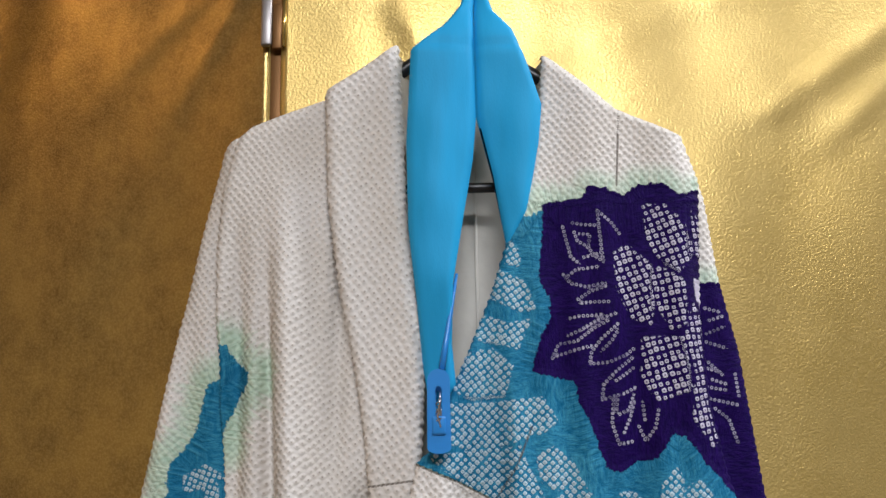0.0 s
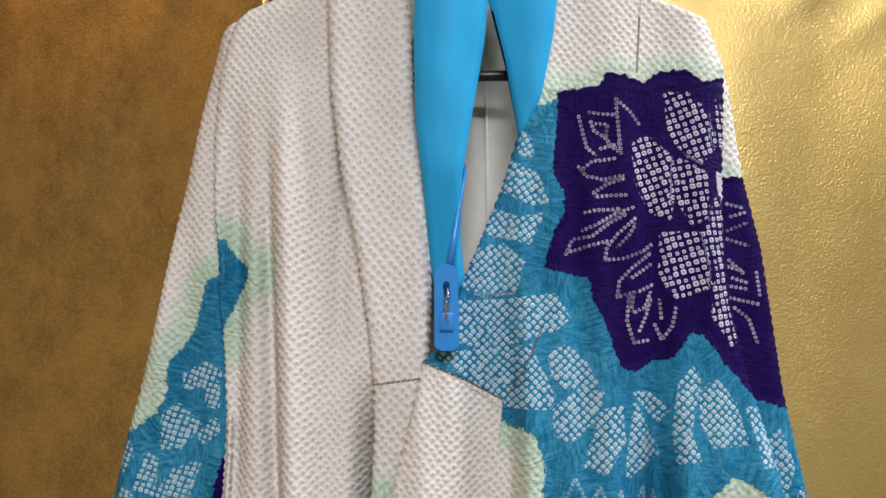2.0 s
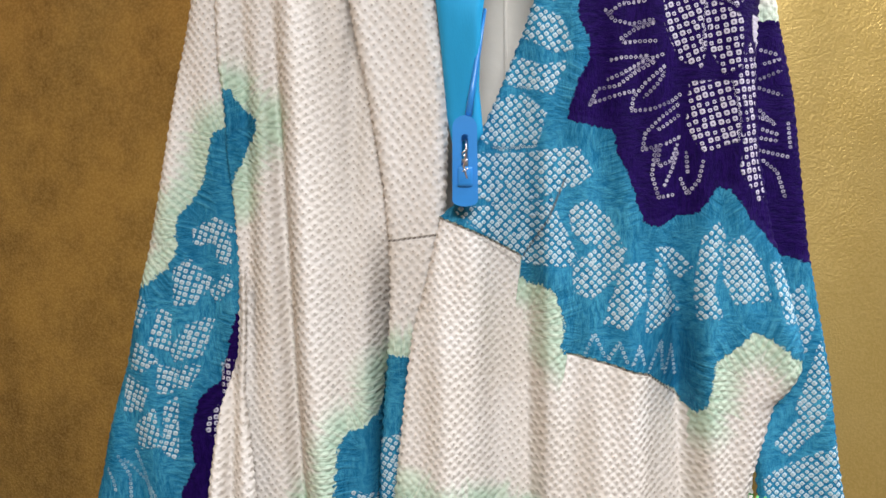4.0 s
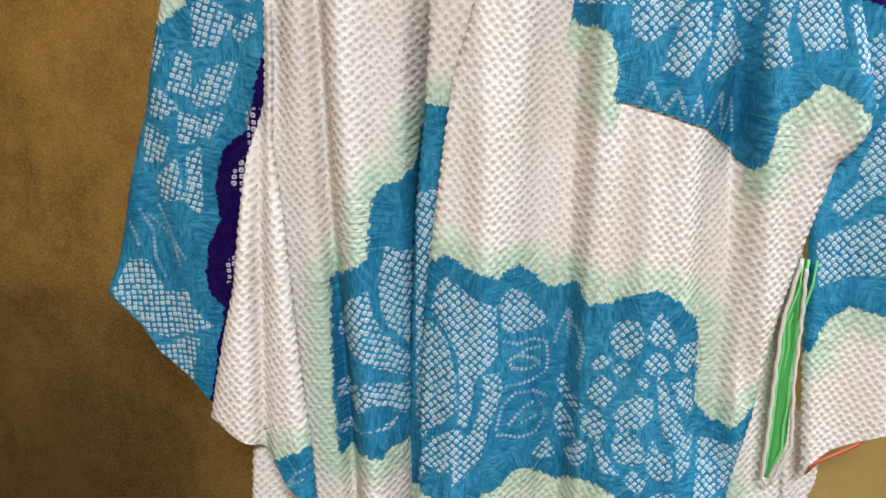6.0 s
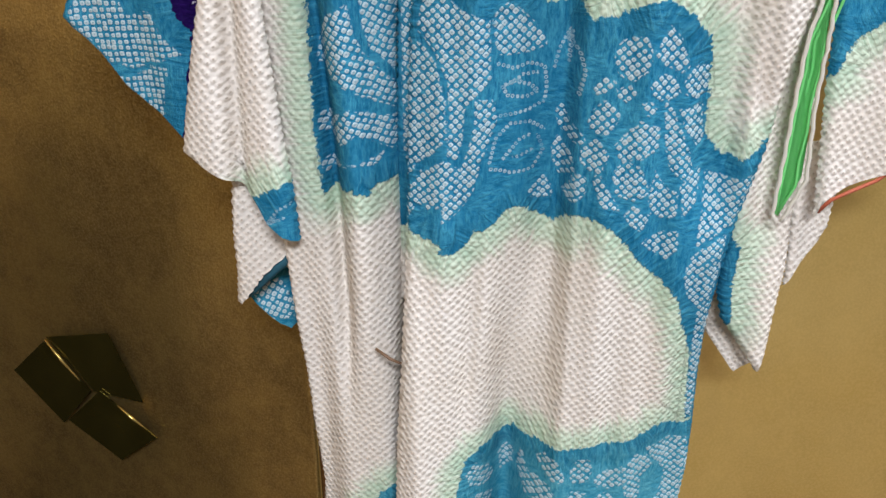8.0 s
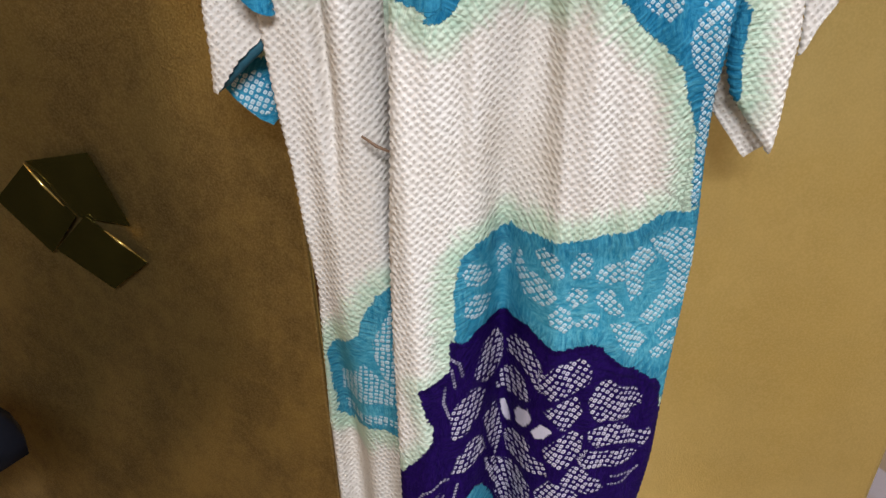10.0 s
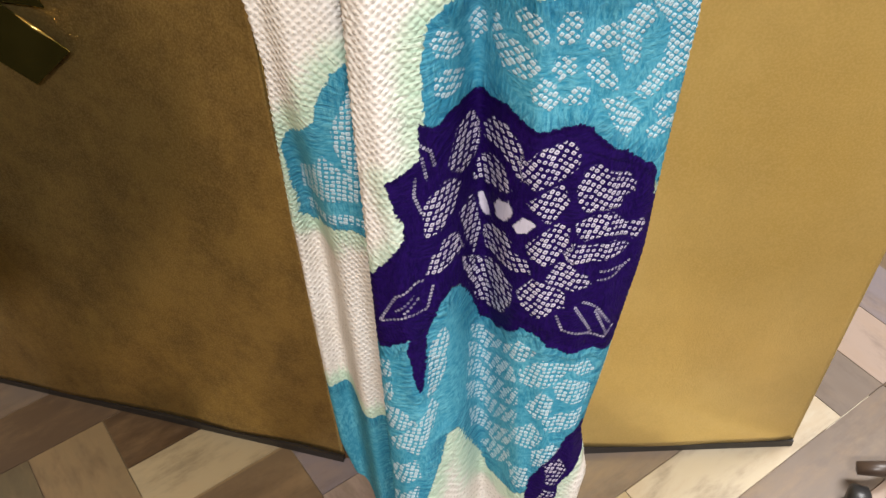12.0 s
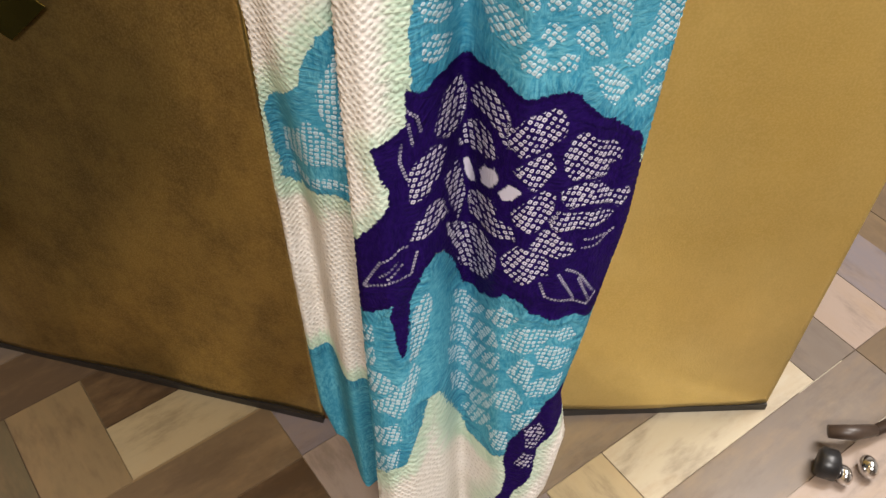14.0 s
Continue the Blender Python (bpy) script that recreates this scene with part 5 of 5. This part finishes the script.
for pts in ([(0.244, 1.178), (0.2345, 1.125), (0.2335, 1.079), (0.233, 1.036), (0.232, 0.993), (0.236, 0.986)], [(0.248, 1.17), (0.249, 1.13), (0.2485, 1.079), (0.2525, 1.022), (0.240, 0.987)]):
    dense = [(np.interp(i / 40, np.linspace(0, 1, len(pts)), [p[0] for p in pts]) + 0.0005 * math.sin(i * 1.7), 0.787, np.interp(i / 40, np.linspace(0, 1, len(pts)), [p[1] for p in pts])) for i in range(41)]
    part("slit_edge", tube(bmesh.new(), dense, 0.0016, 7), LINING, kimono, "white crepe edge of the slit")

# lining tails under the sleeves
blue("tail_right", (0.18, 1.0), (0.215, 0.960), (0.2145, 0.92), (0.219, 0.885), (0.18, 0.87))
cloth("sleeve_tail", "tail_right", [(0.235, 1.22), (0.212, 1.10), (0.206, 0.977), (0.204, 0.946), (0.205, 0.914), (0.212, 0.889), (0.230, 0.864), (0.249, 0.837)], [(0.25, 1.22), (0.258, 1.10), (0.257, 0.978), (0.260, 0.937), (0.256, 0.893), (0.254, 0.859), (0.251, 0.837)], [(0, 1.21), (1, 1.21)], [(0, 0.837), (1, 0.838)],
      lambda x, z: 0.803 + 0.006 * np.sin(60 * x + 11 * z) + 0.003 * np.sin(150 * x - 8 * z), kimono, "white crepe tail below the sleeve", curl=(0.008, 0.008))
cloth("sleeve_tail", "none", [(0.200, 0.93), (0.205, 0.892), (0.207, 0.863), (0.219, 0.840), (0.227, 0.824)], [(0.222, 0.93), (0.232, 0.885), (0.240, 0.860), (0.250, 0.836), (0.247, 0.824)], [(0, 0.93), (1, 0.93)], [(0, 0.862), (0.3, 0.830), (0.45, 0.825), (1, 0.835)],
      lambda x, z: 0.822 + 0.35 * np.clip(0.226 - x, 0, 0.03), kimono, "turned back corner of the sleeve tail", curl=(0.004, 0.0))
cloth("sleeve_tail", "none", [(0.255, 1.05), (0.258, 1.0), (0.262, 0.93)], [(0.294, 1.05), (0.293, 0.965), (0.282, 0.935)], [(0, 1.04), (1, 1.04)], [(0, 0.915), (1, 0.953)],
      lambda x, z: 0.818 + 0.006 * np.sin(90 * x + 14 * z), kimono, "folded white crepe", curl=(0.006, 0.006))
cloth("sleeve_tail", "none", [(-0.184, 1.03), (-0.188, 0.993), (-0.190, 0.957), (-0.190, 0.925), (-0.193, 0.897)], [(-0.13, 1.03), (-0.136, 0.950), (-0.168, 0.924), (-0.188, 0.897)], [(0, 1.02), (1, 1.0)], [(0, 0.898), (1, 0.898)],
      lambda x, z: 0.800 + 0.004 * np.sin(90 * x + 16 * z) + 0.25 * np.clip(x + 0.165, 0, 0.03), kimono, "white crepe tail turned outwards", curl=(0.006, 0.0))
# turned turquoise hem; the shade inside the sleeve is put into its colour
hem = [(-0.190, 0.804, 0.899), (-0.180, 0.806, 0.908), (-0.168, 0.808, 0.920), (-0.152, 0.812, 0.932), (-0.138, 0.815, 0.944)]
part("hem_roll", tube(bmesh.new(), hem, [0.003, 0.005, 0.0055, 0.0045, 0.004], 10), plain("shaded_teal_crepe", (0.015, 0.10, 0.15), 0.7, vary=0.2, scale=200, bump=0.4), kimono, "teal rolled hem of the sleeve tail, darkened as if shaded")
blue("tail", (-0.3, 0.905), (-0.170, 0.912), (-0.155, 0.905), (-0.138, 0.872), (-0.13, 0.86), (-0.1, 0.8), (-0.3, 0.8))
dots("tail", 60, (-0.188, 0.897), (-0.165, 0.900), (-0.152, 0.880), (-0.152, 0.866), (-0.172, 0.868))
cloth("sleeve_tail", "tail", [(-0.17, 0.98), (-0.185, 0.92), (-0.196, 0.895), (-0.182, 0.868), (-0.167, 0.855)], [(-0.132, 0.98), (-0.138, 0.93), (-0.140, 0.89), (-0.142, 0.868), (-0.15, 0.855)],
      [(0, 0.98), (1, 0.98)], [(0, 0.893), (0.4, 0.862), (0.7, 0.856), (1, 0.864)], lambda x, z: 0.848 - 0.02 * sstep(0.93, 0.87, z) + 0.006 * np.sin(70 * x + 20 * z), kimono, "turquoise sleeve tail", curl=(0.008, 0.008))

# back of the kimono, seen inside the neck, and the collar standing at the nape
cloth("back_panel", "back", [(-0.155, 1.70), (-0.16, 1.4), (-0.14, 1.0), (-0.12, 0.5), (-0.10, 0.03)], [(0.245, 1.69), (0.25, 1.4), (0.20, 1.0), (0.18, 0.5), (0.13, 0.03)],
      [(0, 1.69), (0.5, 1.745), (1, 1.68)], [(0, 0.03), (1, 0.03)], lambda x, z: 0.858 + 0.004 * np.sin(40 * x + 2 * z) - 0.03 * np.clip((0.6 - z) / 0.6, 0, 1), kimono, "plain white lining of the back", LINING, 0.008, (0.02, 0.02))
for s, pts in (("a", [(-0.018, 0.800, 1.775), (-0.006, 0.83, 1.765), (0.02, 0.85, 1.745)]), ("b", [(0.120, 0.800, 1.763), (0.108, 0.83, 1.755), (0.085, 0.85, 1.742)])):
    bm = bmesh.new()
    rows = []
    for p in pts:
        rows.append([bm.verts.new((p[0] + 0.001 * math.sin(k * 2.1), p[1], p[2] - 0.085 * k / 8)) for k in range(9)])
    for a, b in zip(rows, rows[1:]):
        for k in range(8):
            bm.faces.new((a[k], b[k], b[k + 1], a[k + 1]))
    bmesh.ops.solidify(bm, geom=bm.faces[:], thickness=0.003)
    part("inner_collar", bm, LINING, kimono, "inner side of the collar at the nape")
bm = box(bmesh.new(), 0.0535, 0.0565, 0.853, 0.856, 1.3, 1.74)
part("back_seam", bm, LINING, kimono)

part("stitch_pin", tube(bmesh.new(), [(-0.074, 0.772, 0.873), (-0.062, 0.768, 0.866), (-0.053, 0.769, 0.861)], [0.0012, 0.0014, 0.0011], 7), plain("brown_wood", (0.20, 0.12, 0.07), 0.6), kimono, "thin brown pin between the layers")

# ---------- hanger, satin band and peg ----------
hanger = tagged(new("clothes_hanger"), "black plastic hanger inside the kimono", "hanger")
hanger.location = (0.055, 0.82, 1.64)


def rel(pts, o):
    return [tuple(Vector(p) - Vector(o)) for p in pts]


o = hanger.location.copy()
part("arm", tube(bmesh.new(), rel([(0.05, 0.82, 1.792), (0.0, 0.82, 1.768), (-0.06, 0.822, 1.725), (-0.125, 0.826, 1.682), (-0.14, 0.826, 1.655)], o), 0.0065, 10), BLACK, hanger)
part("arm", tube(bmesh.new(), rel([(0.06, 0.82, 1.792), (0.095, 0.815, 1.762), (0.125, 0.815, 1.742), (0.19, 0.82, 1.695), (0.225, 0.826, 1.655)], o), 0.0065, 10), BLACK, hanger)
part("crossbar", tube(bmesh.new(), rel([(-0.14, 0.826, 1.655), (-0.06, 0.815, 1.644), (0.05, 0.81, 1.643), (0.14, 0.815, 1.644), (0.225, 0.826, 1.655)], o), 0.0048, 10), BLACK, hanger)
part("hook", tube(bmesh.new(), rel([(0.055, 0.82, 1.79), (0.055, 0.82, 1.90), (0.055, 0.84, 1.97), (0.055, 0.875, 1.992), (0.055, 0.905, 1.985), (0.055, 0.922, 1.96), (0.055, 0.922, 1.90)], o), 0.0025, 8), CHROME, hanger, "bent steel hook over the screen's top")

sash = tagged(new("satin_band"), "bright blue satin band looped over the hanger", "cloth band")
sash.location = (0, 0, 0)


def y_band(x, z):
    return 0.770 + 0.005 * np.sin(55 * x + 6 * z) + 0.0012 * np.sin(120 * x - 25 * z) + 0.0004 * np.sin(60 * x + 95 * z) + 0.02 * sstep(1.76, 1.84, z) + 0.0016 * hump(z, 1.766, 0.004) - 0.004 * hump(x, 0.042, 0.006) * sstep(1.79, 1.82, z) + 0.010 * sstep(1.56, 1.48, z)


cloth("band", "none", [(0.050, 1.84), (0.044, 1.81), (0.026, 1.785), (-0.001, 1.762), (-0.006, 1.676), (-0.005, 1.6), (0.001, 1.542), (0.006, 1.48), (0.012, 1.445)], [(0.060, 1.84), (0.0555, 1.806), (0.056, 1.70), (0.052, 1.659), (0.043, 1.609), (0.033, 1.551), (0.031, 1.50), (0.034, 1.465), (0.02, 1.445)],
      [(0, 1.84), (1, 1.84)], [(0, 1.446), (1, 1.446)], y_band, sash, "broad left end of the band", SATIN, 0.004, (0.006, 0.006))
cloth("band", "none", [(0.058, 1.84), (0.055, 1.806), (0.056, 1.70), (0.069, 1.644), (0.079, 1.585)], [(0.064, 1.84), (0.074, 1.803), (0.090, 1.784), (0.101, 1.752), (0.114, 1.71), (0.110, 1.674), (0.098, 1.613), (0.083, 1.585)],
      [(0, 1.84), (1, 1.84)], [(0, 1.585), (1, 1.585)], lambda x, z: y_band(x + 0.03, z) + 0.006, sash, "narrow end of the band", SATIN, 0.004, (0.006, 0.006))
strip("hem", [(0.0585, 1.69), (0.0685, 1.645), (0.079, 1.588)], [(0.0600, 1.69), (0.0700, 1.645), (0.0800, 1.588)], 0.782, 0.782, plain("dark_blue_thread", (0.01, 0.05, 0.13), 0.6), "", 0, 0.004, sash)
tube_pts = [(0.036, 0.784, 1.56), (0.031, 0.774, 1.53), (0.026, 0.768, 1.50), (0.0225, 0.764, 1.478)]
part("cord", tube(bmesh.new(), tube_pts, [0.0014, 0.0020, 0.0024, 0.0028], 8), BLUEPLASTIC, sash, "blue cord")

peg = tagged(new("clothes_peg"), "blue plastic peg with a steel spring clipped to the collar", "clothes peg")
PX, PZ = 0.0195, 1.444
peg.location = (PX, 0.765, PZ)


def peg_plate(half, h0, h1, y0, y1, slot):
    """A rounded bar with an open slot."""
    bm = bmesh.new()
    n = 9
    outer = [(half * math.cos(a), h1 - half + half * math.sin(a)) for a in np.linspace(0, math.pi, n)] + [(half * 1.05 * math.cos(a), h0 + half * 0.5 + half * 0.5 * math.sin(a)) for a in np.linspace(math.pi, 2 * math.pi, n)]
    s0, s1, sw = slot
    inner = [(sw * math.cos(a), s1 - sw + sw * math.sin(a)) for a in np.linspace(0, math.pi, n)] + [(sw * math.cos(a), s0 + sw + sw * math.sin(a)) for a in np.linspace(math.pi, 2 * math.pi, n)]
    rings = [[bm.verts.new((p[0], y, p[1])) for p in ring] for ring, y in ((outer, y0), (inner, y0), (inner, y1), (outer, y1))]
    for a, b in zip(rings, rings[1:] + rings[:1]):
        for i in range(len(a)):
            j = (i + 1) % len(a)
            bm.faces.new((a[i], a[j], b[j], b[i]))
    bmesh.ops.recalc_face_normals(bm, faces=bm.faces[:])
    return bm


part("jaw", peg_plate(0.0092, -0.034, 0.034, -0.006, -0.001, (-0.016, 0.020, 0.0026)), BLUEPLASTIC, peg, "", False)
part("jaw", peg_plate(0.0088, -0.032, 0.030, 0.003, 0.008, (-0.014, 0.016, 0.0022)), BLUEPLASTIC, peg, "", False)
part("cup", box(bmesh.new(), -0.0058, 0.0058, -0.0085, -0.0055, -0.019, -0.004, 0.002), BLUEPLASTIC, peg, "blue thumb plate")
part("spring", tube(bmesh.new(), [(0.0 + 0.0022 * math.cos(a), -0.007 + 0.0022 * math.sin(a), -0.012 + 0.0011 * a) for a in np.linspace(0, 6 * math.pi, 60)], 0.0007, 6), CHROME, peg, "steel spring")
part("wire", tube(bmesh.new(), [(0.0015, -0.0085, -0.013), (-0.001, -0.009, -0.004), (0.0012, -0.0085, 0.006), (0.001, -0.006, 0.016)], 0.0009, 6), CHROME, peg, "steel wire arm")

# ---------- gold tape on the dull panel ----------
LD = Vector((LX - HX, LY - HY, 0)).normalized()
LN = Vector((LD.y, -LD.x, 0))
if LN.y > 0:
    LN = -LN


def tape(pts, lift, label, crease=()):
    """A patch of tape; pts are (distance from the fold, height)."""
    ob = tagged(new("tape_patch"), label, "tape", group="tape on the screen")
    ob.location = Vector((HX, HY, 0)) + LD * pts[0][0] + LN * lift + Vector((0, 0, pts[0][1]))
    base = pts[0]
    bm = sheet(bmesh.new(), [(p[0] - base[0], p[1] - base[1]) for p in pts], (0, 0, 0), LD, (0, 0, 1), 0.0008)
    part("strip", bm, TAPE, ob, "", False)
    if crease:
        pq = [LD * (p[0] - base[0]) + Vector((0, 0, p[1] - base[1])) + LN * 0.0022 for p in crease]
        # the highlight on the tape's fold, put in as a brighter gold tube
        part("crease", tube(bmesh.new(), [pq[0], (pq[0] + pq[1]) / 2 + LN * 0.001, pq[1]], [0.0008, 0.0018, 0.0006], 7), BRIGHTGOLD, ob, "folded edge with its highlight put in as bright gold")


tape([(0.375, 0.694), (0.320, 0.746), (0.273, 0.688), (0.320, 0.633)], 0.006, "dark glossy gold tape patch stuck on the screen")
tape([(0.320, 0.748), (0.237, 0.769), (0.207, 0.686), (0.270, 0.687)], 0.0045, "dark glossy gold tape patch with a folded edge", [(0.320, 0.746), (0.284, 0.700)])
tape([(0.312, 0.640), (0.260, 0.692), (0.195, 0.643), (0.248, 0.598)], 0.0072, "dark glossy gold tape patch overlapping another", [(0.237, 0.679), (0.205, 0.655)])

# ---------- a dark printed garment hanging at the screen's far side ----------
garment = tagged(new("dark_garment"), "black garment with pink and lilac print beside the screen, unseen bulk added", "garment")
garment.location = (-0.915, 0.62, 0.0)
# only the printed tip shows; the added bulk darkens the dull panel's reflection
bm = bmesh.new()
rows = []
for j in range(45):
    z = 0.88 * j / 44
    row = []
    tip = float(sstep(0.40, 0.50, z) * (1 - sstep(0.52, 0.78, z)))
    for i in range(64):
        a = 2 * math.pi * i / 64
        r = 1 + 0.07 * math.sin(9 * a + 3 * z)
        lobe = max(0.0, math.cos(a - 0.62)) ** 10
        x = 0.18 * r * math.cos(a) + 0.31 * tip * lobe
        y = 0.20 * r * math.sin(a) + 0.06 * tip * lobe
        k = 1 - 0.35 * float(sstep(0.66, 0.88, z))
        row.append(bm.verts.new((x * k, y * k, z)))
    rows.append(row)
for a, b in zip(rows, rows[1:]):
    for i in range(64):
        bm.faces.new((a[i], a[(i + 1) % 64], b[(i + 1) % 64], b[i]))
bm.faces.new(rows[-1])
bm.faces.new(rows[0][::-1])
spots = [(rows[j][i % 64].co.copy(), r, mat) for j, i, r, mat in ((25, 3, 0.012, PINK), (24, 5, 0.005, LILAC), (28, 2, 0.007, LILAC), (23, 2, 0.010, PINK), (30, 1, 0.010, LILAC), (26, 5, 0.004, PALEBLUE), (23, 4, 0.007, PINK), (27, 4, 0.004, PALEBLUE))]
part("skirt", bm, DARKCLOTH, garment)
for k, (c, r, mat) in enumerate(spots):
    bm = bmesh.new()
    bmesh.ops.create_cone(bm, cap_ends=True, segments=3 + k % 3, radius1=r, radius2=0.7 * r, depth=0.004, matrix=Matrix.Translation(c) @ Matrix.Rotation(radians(62), 4, "Z") @ Matrix.Rotation(radians(90), 4, "X") @ Matrix.Rotation(0.9 * k, 4, "Z"))
    part("print_patch", bm, mat, garment, smooth=False)

# ---------- caster foot of a clothes rack ----------
rack = tagged(new("rack_foot"), "chrome clothes rack foot on small shiny casters", "clothes rack")
rack.location = (0.545, 0.79, 0)
part("post", tube(bmesh.new(), [(0.055, 0.055, 0.02), (0.30, 0.16, 0.022)], 0.008, 14), plain("dark_brown_tube", (0.06, 0.04, 0.03), 0.35, 0.3), rack, "dark base tube")
part("bracket", tube(bmesh.new(), [(-0.012, 0.05, 0.03), (0.02, 0.045, 0.034), (0.055, 0.055, 0.022)], [0.009, 0.011, 0.008], 12), plain("brown_bracket", (0.055, 0.035, 0.025), 0.4), rack, "dark brown bracket")
part("tyre", tube(bmesh.new(), [(-0.036, 0.012, 0.021), (-0.032, 0.010, 0.021), (-0.014, 0.004, 0.021), (-0.010, 0.003, 0.021)], [0.017, 0.021, 0.021, 0.016], 20), BLACK, rack, "black rubber caster wheel")
for x, y, r in ((-0.004, -0.006, 0.0135), (0.032, 0.004, 0.015)):
    bm = bmesh.new()
    bmesh.ops.create_uvsphere(bm, u_segments=20, v_segments=12, radius=r, matrix=Matrix.Translation((x, y, r)) @ Matrix.Diagonal((0.8, 1.1, 1, 1)))
    part("hub_cap", bm, CHROME, rack, "shiny chrome hub cap")

# ---------- floor planks: mixed tones, laid in a loose herringbone ----------
PANG = 35.0
ANCHOR = (0.232, 0.829)
base = Matrix.Translation((ANCHOR[0], ANCHOR[1], 0)) @ Matrix.Rotation(radians(PANG), 4, "Z")
plank_meshes = {}
TONES = {"umber": (0.054, 0.032, 0.018), "bark": (0.086, 0.056, 0.035), "walnut": (0.122, 0.083, 0.048), "tan": (0.187, 0.133, 0.072), "ash": (0.137, 0.107, 0.085),
         "cream": (0.317, 0.252, 0.151), "bone": (0.396, 0.346, 0.259), "lilac": (0.158, 0.133, 0.137), "rose": (0.274, 0.209, 0.169), "olive": (0.108, 0.085, 0.050)}


def plank_mesh(lx, ly):
    key = (round(lx, 3), round(ly, 3))
    if key not in plank_meshes:
        bm = bmesh.new()
        g, e = 0.0003, 0.0006
        vs = [bm.verts.new(p) for p in ((g, g, -0.004), (lx - g, g, -0.004), (lx - g, ly - g, -0.004), (g, ly - g, -0.004))]
        ts = [bm.verts.new(p) for p in ((g + e, g + e, 0), (lx - g - e, g + e, 0), (lx - g - e, ly - g - e, 0), (g + e, ly - g - e, 0))]
        bm.faces.new(ts)
        for i in range(4):
            j = (i + 1) % 4
            bm.faces.new((vs[i], vs[j], ts[j], ts[i]))
        me = bpy.data.meshes.new("plank")
        bm.to_mesh(me)
        bm.free()
        plank_meshes[key] = finish(me, PLANK, False)
    return plank_meshes[key]


def plank(u0, u1, v0, v1, tone, z=0.0):
    """A plank over u0..u1 and v0..v1 of the turned floor grid, with its grain along its length."""
    lx, ly = u1 - u0, v1 - v0
    m = base @ Matrix.Translation((u0, v0, z))
    if ly > lx:
        m = base @ Matrix.Translation((u1, v0, z)) @ Matrix.Rotation(radians(90), 4, "Z")
        lx, ly = ly, lx
    ob = new("plank", plank_mesh(lx, ly))
    ob.parent = floor
    ob.matrix_local = m
    ob.color = (*TONES[tone], 1)


# the planks round the foot of the kimono
plank(-0.535, -0.210, 0.440, 0.540, "umber")
plank(-0.535, -0.210, 0.343, 0.440, "cream")
plank(-0.645, -0.535, 0.340, 0.540, "tan")
plank(-0.760, -0.400, 0.540, 0.636, "bark")
plank(-0.400, -0.080, 0.540, 0.636, "walnut")
plank(-0.760, -0.400, 0.636, 0.732, "ash")
plank(-0.760, -0.645, 0.340, 0.540, "olive")
plank(-0.660, -0.334, 0.238, 0.340, "walnut")
plank(-0.760, -0.660, 0.130, 0.340, "olive")
plank(-0.520, -0.334, 0.130, 0.238, "umber")
plank(-0.660, -0.520, 0.030, 0.238, "tan")
plank(-0.520, -0.334, 0.030, 0.130, "bark")
plank(-0.334, -0.080, 0.241, 0.343, "lilac")
plank(-0.334, -0.235, -0.090, 0.241, "rose")
plank(-0.235, -0.200, -0.090, 0.241, "ash")
plank(-0.334, -0.200, -0.330, -0.090, "bark")
plank(-0.200, -0.100, -0.330, 0.003, "lilac")
plank(-0.200, 0.120, 0.003, 0.100, "ash")
plank(-0.200, 0.120, 0.100, 0.241, "walnut")
plank(-0.100, -0.001, -0.330, 0.003, "cream")
plank(-0.001, 0.326, -0.093, 0.003, "bone")
plank(0.120, 0.326, 0.003, 0.100, "ash")
plank(-0.001, 0.420, -0.190, -0.093, "ash")
plank(0.326, 0.420, -0.093, 0.200, "ash")
plank(0.420, 0.520, -0.093, 0.250, "rose")
plank(0.520, 0.620, -0.093, 0.250, "lilac")
plank(0.420, 0.760, -0.190, -0.093, "walnut")
plank(-0.001, 0.430, -0.290, -0.190, "rose")
plank(0.430, 0.760, -0.290, -0.190, "ash")
plank(0.326, 0.620, 0.250, 0.350, "rose")

# the rest of the floor, a hair lower
pw, long = 0.0975, 0.39
tone_names = sorted(TONES)
dice = random.Random(7)
for i in range(-16, 17):
    for j in range(-16, 17):
        spots = []
        if (i - j) % 4 == 0:
            spots = [(i * 2 * pw, i * 2 * pw + long, j * 2 * pw + k * pw, j * 2 * pw + (k + 1) * pw) for k in (0, 1)]
        elif (i - j) % 4 == 3:
            spots = [(i * 2 * pw + k * pw, i * 2 * pw + (k + 1) * pw, j * 2 * pw, j * 2 * pw + long) for k in (0, 1)]
        for q in spots:
            tone = dice.choice(tone_names)
            c = base @ Vector(((q[0] + q[1]) / 2, (q[2] + q[3]) / 2, 0))
            if -1.9 < c.x < 2.4 and -1.0 < c.y < 2.9:
                plank(*q, tone, -0.0015)
